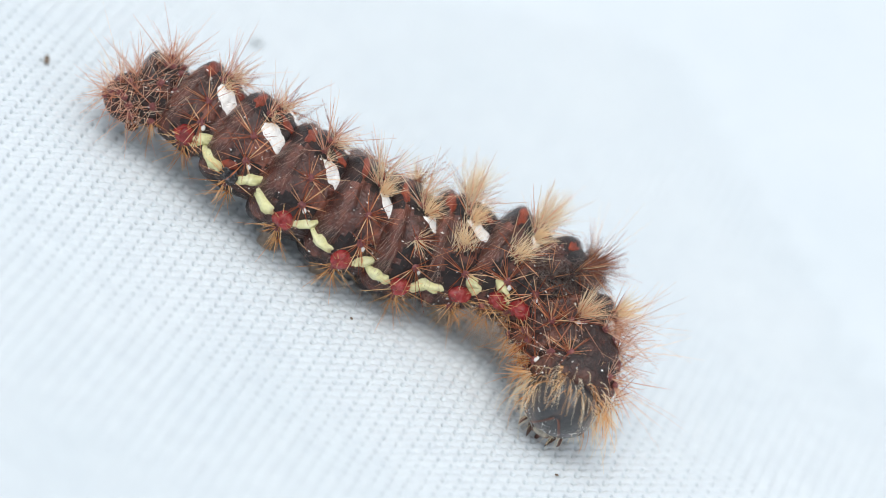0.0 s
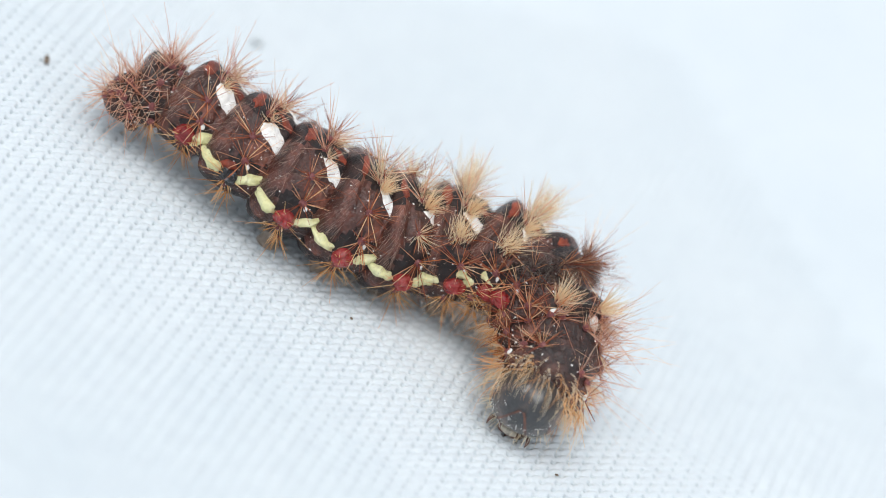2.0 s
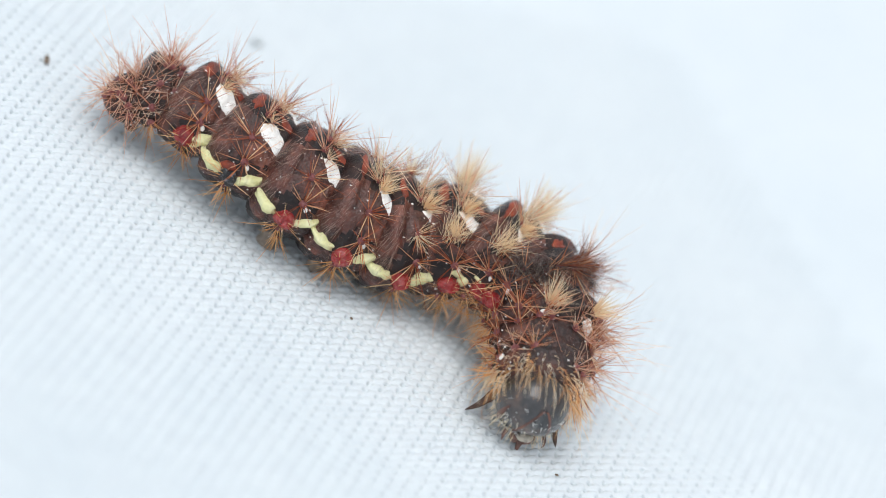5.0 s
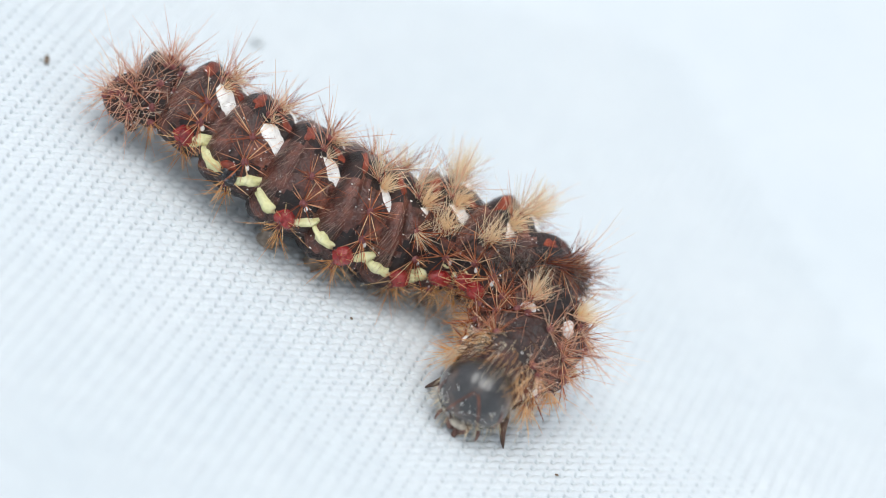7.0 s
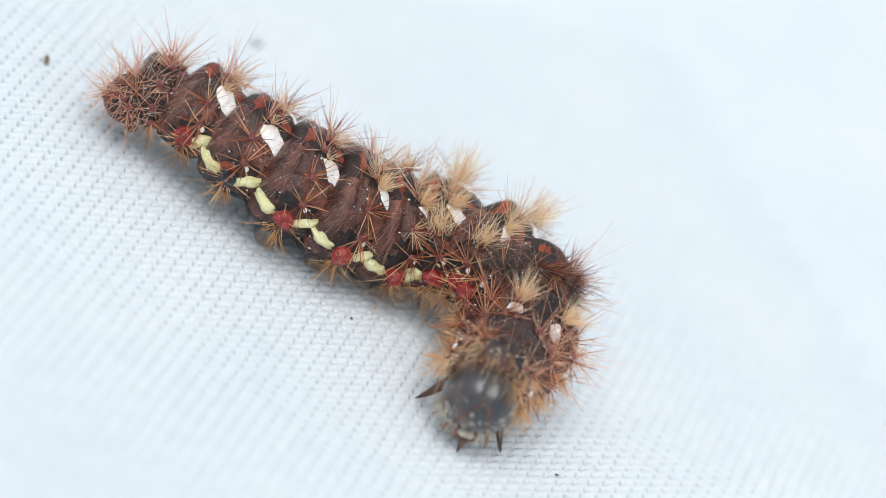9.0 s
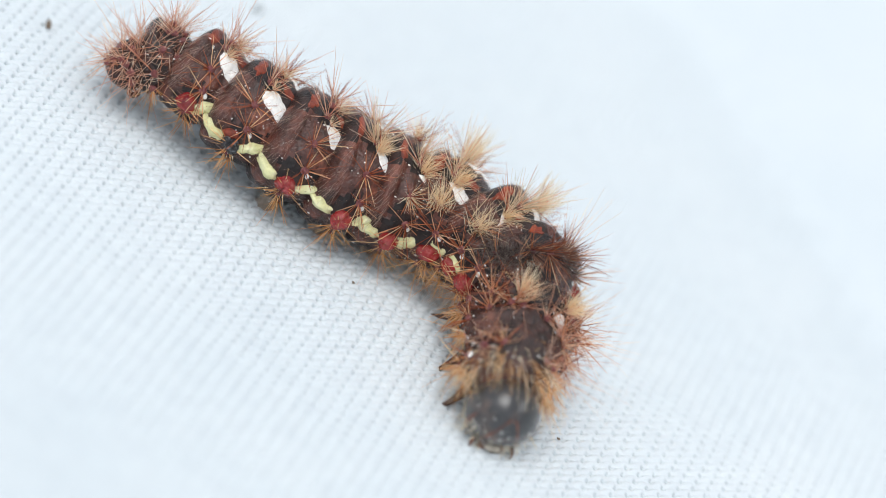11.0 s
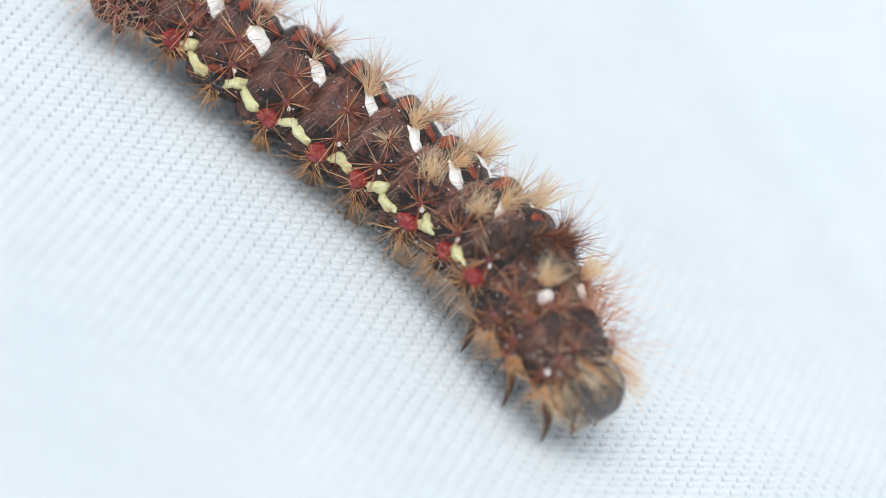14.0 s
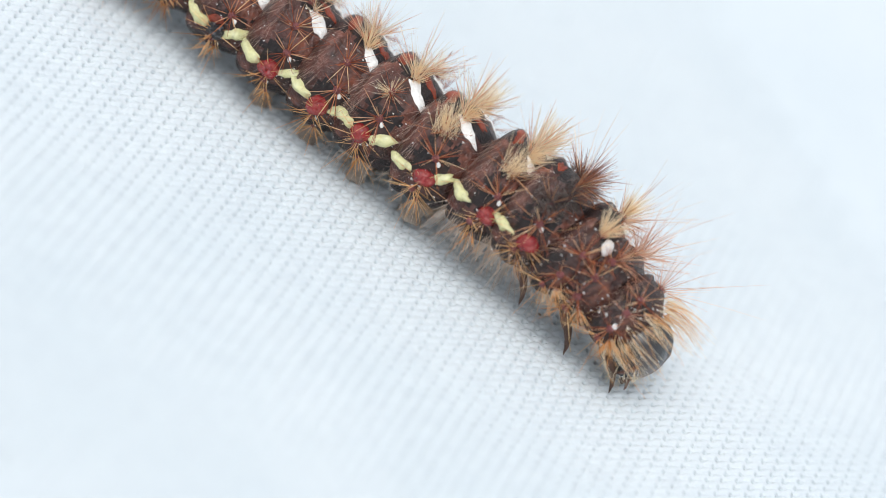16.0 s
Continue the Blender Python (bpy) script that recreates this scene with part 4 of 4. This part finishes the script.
    walk(body['a3'], [
        (0, pose(0.00800, 0.00189, 0.00329, 3.0, -16.1, 14.4)),
        (0.5, pose(0.00777, 0.00204, 0.00329, 3.4, -15.2, 16.4)),
        (1, pose(0.00777, 0.00211, 0.00326, 3.0, -14.9, 14.8)),
        (1.5, pose(0.00762, 0.00217, 0.00328, 3.1, -14.5, 15.0)),
        (2, pose(0.00749, 0.00230, 0.00328, 3.1, -14.3, 15.3)),
        (2.5, pose(0.00739, 0.00241, 0.00326, 3.5, -13.5, 15.2)),
        (3, pose(0.00739, 0.00248, 0.00326, 4.1, -14.1, 14.9)),
        (3.5, pose(0.00738, 0.00246, 0.00323, 4.4, -14.0, 13.6)),
        (4, pose(0.00733, 0.00241, 0.00322, 4.8, -14.6, 14.1)),
        (6.5, pose(0.00708, 0.00257, 0.00319, 5.7, -13.8, 11.3)),
        (7, pose(0.00675, 0.00268, 0.00321, 6.5, -15.5, 11.7)),
        (7.5, pose(0.00674, 0.00263, 0.00320, 6.8, -15.5, 9.8)),
        (8, pose(0.00676, 0.00257, 0.00323, 7.0, -15.3, 8.4)),
        (8.5, pose(0.00677, 0.00247, 0.00325, 7.1, -16.1, 6.9)),
        (9, pose(0.00675, 0.00241, 0.00324, 6.8, -16.3, 6.7)),
        (11.5, pose(0.00754, 0.00092, 0.00302, 9.8, -8.5, -7.4)),
        (12, pose(0.00859, -0.00074, 0.00298, 9.0, 1.1, -15.5)),
        (12.5, pose(0.00936, -0.00172, 0.00307, 9.1, -1.2, -17.5)),
        (13, pose(0.00947, -0.00231, 0.00316, 6.3, -2.1, -21.2)),
        (13.5, pose(0.00938, -0.00265, 0.00321, 5.2, -4.7, -21.4)),
        (14, pose(0.00930, -0.00287, 0.00326, 3.4, -7.4, -19.9)),
        (14.5, pose(0.00932, -0.00310, 0.00330, 2.0, -7.8, -19.6)),
        (15, pose(0.00941, -0.00323, 0.00334, 1.4, -9.1, -17.9)),
        (15.5, pose(0.00944, -0.00326, 0.00339, -1.0, -9.6, -15.5)),
        (16, pose(0.00991, -0.00345, 0.00344, -3.2, -8.6, -10.4)),
    ])
    walk(body['a2'], [
        (0, pose(0.01081, 0.00230, 0.00389, -1.3, -1.5, -4.7)),
        (0.5, pose(0.01062, 0.00247, 0.00385, -0.7, -1.9, -4.7)),
        (1, pose(0.01052, 0.00249, 0.00381, -1.3, -1.9, -6.1)),
        (1.5, pose(0.01038, 0.00252, 0.00380, -1.3, -1.4, -7.6)),
        (2, pose(0.01026, 0.00262, 0.00378, -0.6, -1.7, -8.4)),
        (2.5, pose(0.01019, 0.00271, 0.00375, -0.2, -1.6, -9.8)),
        (3, pose(0.01020, 0.00276, 0.00375, 0.4, -1.6, -10.0)),
        (3.5, pose(0.01017, 0.00269, 0.00372, 0.8, -1.4, -11.4)),
        (4, pose(0.01015, 0.00264, 0.00372, 1.2, -1.4, -10.9)),
        (6.5, pose(0.00985, 0.00262, 0.00366, 1.5, -1.4, -16.8)),
        (7, pose(0.00960, 0.00265, 0.00371, 2.4, -1.9, -18.7)),
        (7.5, pose(0.00955, 0.00251, 0.00370, 2.3, -2.2, -20.7)),
        (8, pose(0.00958, 0.00236, 0.00369, 2.3, -0.9, -22.6)),
        (8.5, pose(0.00956, 0.00218, 0.00370, 2.5, -0.1, -24.4)),
        (9, pose(0.00956, 0.00208, 0.00371, 2.2, -0.5, -25.0)),
        (11.5, pose(0.01038, 0.00010, 0.00318, 8.6, 8.9, -28.3)),
        (12, pose(0.01156, -0.00175, 0.00300, 4.8, 10.1, -27.0)),
        (12.5, pose(0.01245, -0.00296, 0.00313, 4.5, 9.0, -30.4)),
        (13, pose(0.01260, -0.00375, 0.00328, 2.2, 6.6, -33.7)),
        (13.5, pose(0.01242, -0.00413, 0.00341, 1.5, 4.0, -34.9)),
        (14, pose(0.01226, -0.00427, 0.00355, -0.1, 1.3, -33.3)),
        (14.5, pose(0.01230, -0.00444, 0.00362, -0.7, -0.3, -29.7)),
        (15, pose(0.01245, -0.00442, 0.00370, -2.0, -1.0, -25.0)),
        (15.5, pose(0.01261, -0.00425, 0.00381, -4.1, -2.7, -19.0)),
        (16, pose(0.01348, -0.00415, 0.00383, -6.1, 0.4, -11.0)),
    ])
    walk(body['a1'], [
        (0, pose(0.01309, 0.00188, 0.00401, -8.3, 4.6, -23.0)),
        (0.5, pose(0.01296, 0.00195, 0.00398, -7.1, 3.9, -26.6)),
        (1, pose(0.01281, 0.00192, 0.00394, -6.9, 3.6, -29.1)),
        (1.5, pose(0.01262, 0.00191, 0.00391, -6.4, 4.0, -30.1)),
        (2, pose(0.01255, 0.00192, 0.00390, -5.5, 3.5, -33.2)),
        (2.5, pose(0.01251, 0.00191, 0.00389, -4.5, 2.4, -35.9)),
        (3, pose(0.01257, 0.00192, 0.00391, -3.9, 1.8, -36.7)),
        (3.5, pose(0.01252, 0.00181, 0.00388, -3.2, 1.8, -37.5)),
        (4, pose(0.01252, 0.00173, 0.00387, -2.2, 1.9, -38.3)),
        (6.5, pose(0.01217, 0.00148, 0.00377, -2.2, 2.5, -44.6)),
        (7, pose(0.01199, 0.00130, 0.00380, -1.9, 3.0, -48.5)),
        (7.5, pose(0.01194, 0.00101, 0.00378, -2.1, 3.1, -50.9)),
        (8, pose(0.01194, 0.00079, 0.00378, -2.4, 2.2, -52.5)),
        (8.5, pose(0.01187, 0.00056, 0.00378, -2.5, 1.9, -53.8)),
        (9, pose(0.01183, 0.00042, 0.00379, -2.5, 2.1, -54.8)),
        (11.5, pose(0.01264, -0.00157, 0.00322, 5.8, -1.0, -46.1)),
        (12, pose(0.01399, -0.00334, 0.00316, 3.3, -4.4, -40.0)),
        (12.5, pose(0.01496, -0.00467, 0.00330, 2.1, -5.0, -39.3)),
        (13, pose(0.01508, -0.00556, 0.00349, -0.3, -4.5, -41.2)),
        (13.5, pose(0.01482, -0.00588, 0.00366, -2.1, -4.5, -41.3)),
        (14, pose(0.01462, -0.00588, 0.00385, -3.6, -4.4, -38.1)),
        (14.5, pose(0.01473, -0.00584, 0.00392, -2.9, -4.1, -30.9)),
        (15, pose(0.01496, -0.00558, 0.00401, -3.8, -4.1, -25.0)),
        (15.5, pose(0.01524, -0.00515, 0.00412, -5.8, -3.5, -18.7)),
        (16, pose(0.01617, -0.00470, 0.00411, -6.3, -3.8, -10.6)),
    ])
    walk(body['t3'], [
        (0, pose(0.01465, 0.00084, 0.00341, -5.4, 28.2, -39.9)),
        (0.5, pose(0.01449, 0.00077, 0.00343, -4.4, 26.3, -44.8)),
        (1, pose(0.01428, 0.00070, 0.00343, -4.9, 25.4, -49.6)),
        (1.5, pose(0.01404, 0.00070, 0.00338, -3.4, 26.4, -49.9)),
        (2, pose(0.01395, 0.00057, 0.00339, -2.8, 25.3, -54.2)),
        (2.5, pose(0.01395, 0.00045, 0.00342, -1.5, 23.6, -56.5)),
        (3, pose(0.01403, 0.00040, 0.00344, -0.2, 23.4, -56.8)),
        (3.5, pose(0.01395, 0.00029, 0.00341, 0.6, 24.0, -57.4)),
        (4, pose(0.01394, 0.00020, 0.00341, 1.4, 24.4, -58.1)),
        (6.5, pose(0.01348, -0.00022, 0.00331, -2.7, 24.4, -68.6)),
        (7, pose(0.01322, -0.00062, 0.00331, -2.7, 23.1, -74.1)),
        (7.5, pose(0.01309, -0.00105, 0.00329, -3.9, 21.9, -78.4)),
        (8, pose(0.01306, -0.00135, 0.00333, -3.3, 20.2, -79.1)),
        (8.5, pose(0.01294, -0.00162, 0.00332, -2.7, 20.4, -79.9)),
        (9, pose(0.01286, -0.00177, 0.00334, -2.5, 19.7, -79.4)),
        (11.5, pose(0.01420, -0.00368, 0.00280, 1.6, 30.4, -63.7)),
        (12, pose(0.01588, -0.00543, 0.00279, -0.0, 29.8, -55.5)),
        (12.5, pose(0.01695, -0.00681, 0.00295, 2.3, 26.0, -53.1)),
        (13, pose(0.01706, -0.00769, 0.00314, 2.8, 22.6, -50.8)),
        (13.5, pose(0.01667, -0.00778, 0.00339, 2.8, 17.9, -46.9)),
        (14, pose(0.01646, -0.00744, 0.00362, 5.1, 14.4, -34.5)),
        (14.5, pose(0.01670, -0.00701, 0.00373, 5.9, 13.7, -21.6)),
        (15, pose(0.01707, -0.00653, 0.00384, 3.8, 13.6, -16.1)),
        (15.5, pose(0.01739, -0.00588, 0.00392, 1.6, 14.1, -11.5)),
        (16, pose(0.01842, -0.00520, 0.00391, 0.5, 17.9, -8.0)),
    ])
    walk(body['t2'], [
        (0, pose(0.01589, -0.00067, 0.00316, -2.9, -0.9, -61.2)),
        (0.5, pose(0.01563, -0.00086, 0.00317, -2.4, 0.1, -64.8)),
        (1, pose(0.01534, -0.00100, 0.00314, -2.5, 1.4, -66.6)),
        (1.5, pose(0.01512, -0.00097, 0.00307, -1.8, 2.4, -65.9)),
        (2, pose(0.01491, -0.00121, 0.00307, -1.3, 2.6, -70.2)),
        (2.5, pose(0.01486, -0.00137, 0.00313, -0.4, 2.0, -71.1)),
        (3, pose(0.01487, -0.00144, 0.00316, 0.6, 1.6, -72.1)),
        (3.5, pose(0.01477, -0.00154, 0.00313, 1.2, 1.0, -71.7)),
        (4, pose(0.01470, -0.00163, 0.00311, 1.7, 1.0, -72.0)),
        (6.5, pose(0.01384, -0.00216, 0.00293, -0.6, 3.9, -85.9)),
        (7, pose(0.01337, -0.00269, 0.00293, -0.7, 4.1, -93.7)),
        (7.5, pose(0.01305, -0.00319, 0.00294, -1.2, 3.4, -99.4)),
        (8, pose(0.01301, -0.00352, 0.00302, -1.0, 2.3, -99.6)),
        (8.5, pose(0.01295, -0.00378, 0.00304, -0.6, 1.2, -96.7)),
        (9, pose(0.01292, -0.00396, 0.00308, -0.4, 0.6, -93.8)),
        (11.5, pose(0.01489, -0.00565, 0.00250, 1.7, 2.0, -73.0)),
        (12, pose(0.01693, -0.00735, 0.00245, 1.0, 3.2, -61.8)),
        (12.5, pose(0.01827, -0.00872, 0.00260, 2.1, 3.4, -54.4)),
        (13, pose(0.01855, -0.00947, 0.00288, 2.6, 1.1, -48.8)),
        (13.5, pose(0.01821, -0.00936, 0.00329, 2.7, -3.2, -44.0)),
        (14, pose(0.01813, -0.00882, 0.00348, 3.9, -1.5, -40.1)),
        (14.5, pose(0.01852, -0.00814, 0.00349, 4.2, 2.6, -35.5)),
        (15, pose(0.01904, -0.00748, 0.00352, 3.0, 5.3, -29.8)),
        (15.5, pose(0.01945, -0.00662, 0.00358, 1.7, 5.7, -23.4)),
        (16, pose(0.02042, -0.00581, 0.00349, 0.9, 7.4, -19.8)),
    ])
    walk(body['t1'], [
        (0, pose(0.01656, -0.00248, 0.00320, -2.0, 15.0, -77.9)),
        (0.5, pose(0.01621, -0.00272, 0.00317, -1.7, 15.0, -80.4)),
        (1, pose(0.01586, -0.00288, 0.00309, -1.6, 15.3, -82.1)),
        (1.5, pose(0.01561, -0.00284, 0.00297, -1.1, 15.9, -83.4)),
        (2, pose(0.01527, -0.00315, 0.00297, -0.5, 15.4, -86.2)),
        (2.5, pose(0.01527, -0.00331, 0.00306, 0.8, 14.1, -83.0)),
        (3, pose(0.01530, -0.00338, 0.00311, 2.0, 12.8, -79.5)),
        (4, pose(0.01523, -0.00352, 0.00312, 3.1, 10.0, -70.4)),
        (6.5, pose(0.01370, -0.00426, 0.00281, 0.6, 9.5, -92.1)),
        (7, pose(0.01297, -0.00485, 0.00281, 0.8, 8.7, -100.0)),
        (7.5, pose(0.01244, -0.00537, 0.00284, 0.8, 8.4, -104.8)),
        (8, pose(0.01247, -0.00568, 0.00296, 0.7, 7.6, -103.3)),
        (8.5, pose(0.01259, -0.00592, 0.00304, 1.2, 6.9, -97.6)),
        (9, pose(0.01273, -0.00611, 0.00309, 1.5, 6.5, -91.4)),
        (11.5, pose(0.01590, -0.00805, 0.00229, 3.0, 12.4, -61.0)),
        (12, pose(0.01841, -0.00961, 0.00217, 2.5, 13.2, -49.2)),
        (12.5, pose(0.02000, -0.01075, 0.00234, 3.3, 11.5, -42.5)),
        (13, pose(0.02023, -0.01116, 0.00280, 3.9, 8.9, -39.4)),
        (13.5, pose(0.01975, -0.01066, 0.00344, 4.0, 5.5, -35.4)),
        (14, pose(0.01967, -0.00996, 0.00353, 5.1, 8.4, -29.5)),
        (14.5, pose(0.02015, -0.00923, 0.00335, 5.0, 12.4, -26.4)),
        (15, pose(0.02083, -0.00844, 0.00329, 3.6, 13.8, -22.5)),
        (15.5, pose(0.02131, -0.00736, 0.00338, 2.5, 12.7, -17.5)),
        (16, pose(0.02236, -0.00645, 0.00323, 1.7, 13.6, -13.4)),
    ])
    walk(body['h'], [
        (0, pose(0.01670, -0.00377, 0.00267, -2.4, 45.5, -85.9)),
        (0.5, pose(0.01630, -0.00409, 0.00261, -2.0, 43.7, -87.6)),
        (1, pose(0.01592, -0.00432, 0.00250, -1.6, 42.2, -88.8)),
        (1.5, pose(0.01558, -0.00437, 0.00231, -0.9, 41.3, -89.7)),
        (2, pose(0.01520, -0.00473, 0.00229, 0.2, 40.0, -90.1)),
        (2.5, pose(0.01538, -0.00486, 0.00247, 2.6, 38.0, -82.6)),
        (3, pose(0.01559, -0.00490, 0.00261, 4.6, 34.8, -72.7)),
        (4, pose(0.01591, -0.00491, 0.00277, 6.3, 26.8, -52.1)),
        (6.5, pose(0.01352, -0.00619, 0.00231, 1.9, 22.9, -80.4)),
        (7, pose(0.01263, -0.00685, 0.00235, 2.8, 22.1, -87.5)),
        (7.5, pose(0.01199, -0.00737, 0.00238, 3.2, 22.4, -91.2)),
        (8, pose(0.01214, -0.00760, 0.00258, 2.9, 22.4, -90.4)),
        (8.5, pose(0.01252, -0.00780, 0.00271, 3.7, 21.7, -82.4)),
        (9, pose(0.01292, -0.00794, 0.00280, 4.2, 20.8, -73.4)),
        (11.5, pose(0.01732, -0.01022, 0.00150, 3.4, 23.6, -56.9)),
        (12, pose(0.02015, -0.01156, 0.00137, 3.4, 21.3, -46.4)),
        (12.5, pose(0.02191, -0.01239, 0.00170, 3.9, 17.9, -37.4)),
        (13, pose(0.02199, -0.01236, 0.00238, 3.7, 20.6, -31.8)),
        (13.5, pose(0.02125, -0.01136, 0.00331, 3.3, 24.5, -25.3)),
        (14, pose(0.02099, -0.01040, 0.00337, 4.2, 28.6, -19.0)),
        (14.5, pose(0.02132, -0.00963, 0.00290, 4.3, 31.8, -16.2)),
        (15, pose(0.02199, -0.00881, 0.00275, 3.8, 31.6, -12.6)),
        (15.5, pose(0.02236, -0.00756, 0.00290, 2.7, 29.7, -8.5)),
        (16, pose(0.02366, -0.00672, 0.00245, 1.5, 28.6, -7.4)),
    ])
    # the collar of hair is drawn back while the head hangs
    walk(body["fringe"], [(0, pose(0.0007, 0, 0)), (2, pose(0.0005, 0, 0)), (4.2, pose(0.0005, 0, 0)), (6.3, pose(-0.0003, 0, 0)), (9.2, pose(-0.0003, 0, 0)), (11.3, pose(0, 0, 0)), (13.5, pose(0, 0, 0)), (14.5, pose(0.0004, 0, 0)), (16, pose(0.0003, 0, 0))])
    # true legs: held out to the side while the front is lifted, then set down
    for key, leg_ob, side, x, y, z in legs:
        out_pose, down_pose = pose(x + {"t3": 0.0011, "t2": 0.0, "t1": -0.0004}[key], y, z, side * {"t3": 62, "t2": 34, "t1": 30}[key], -14, 0), pose(x, y, z, side * 2, {"t3": -48, "t2": -40, "t1": -46}[key], 0)
        rest = pose(x, y * (0.55 if key == "t1" else 0.5), z, -side * 12, -30 if key == "t1" else -50, 0)
        turned = out_pose if key == "t1" else rest
        walk(leg_ob, [(0, rest), (2.4, rest), (3.4, turned), (9.5, turned), (11.3, out_pose), (13.2, out_pose), (14.4, down_pose), (16, down_pose)])


motions()
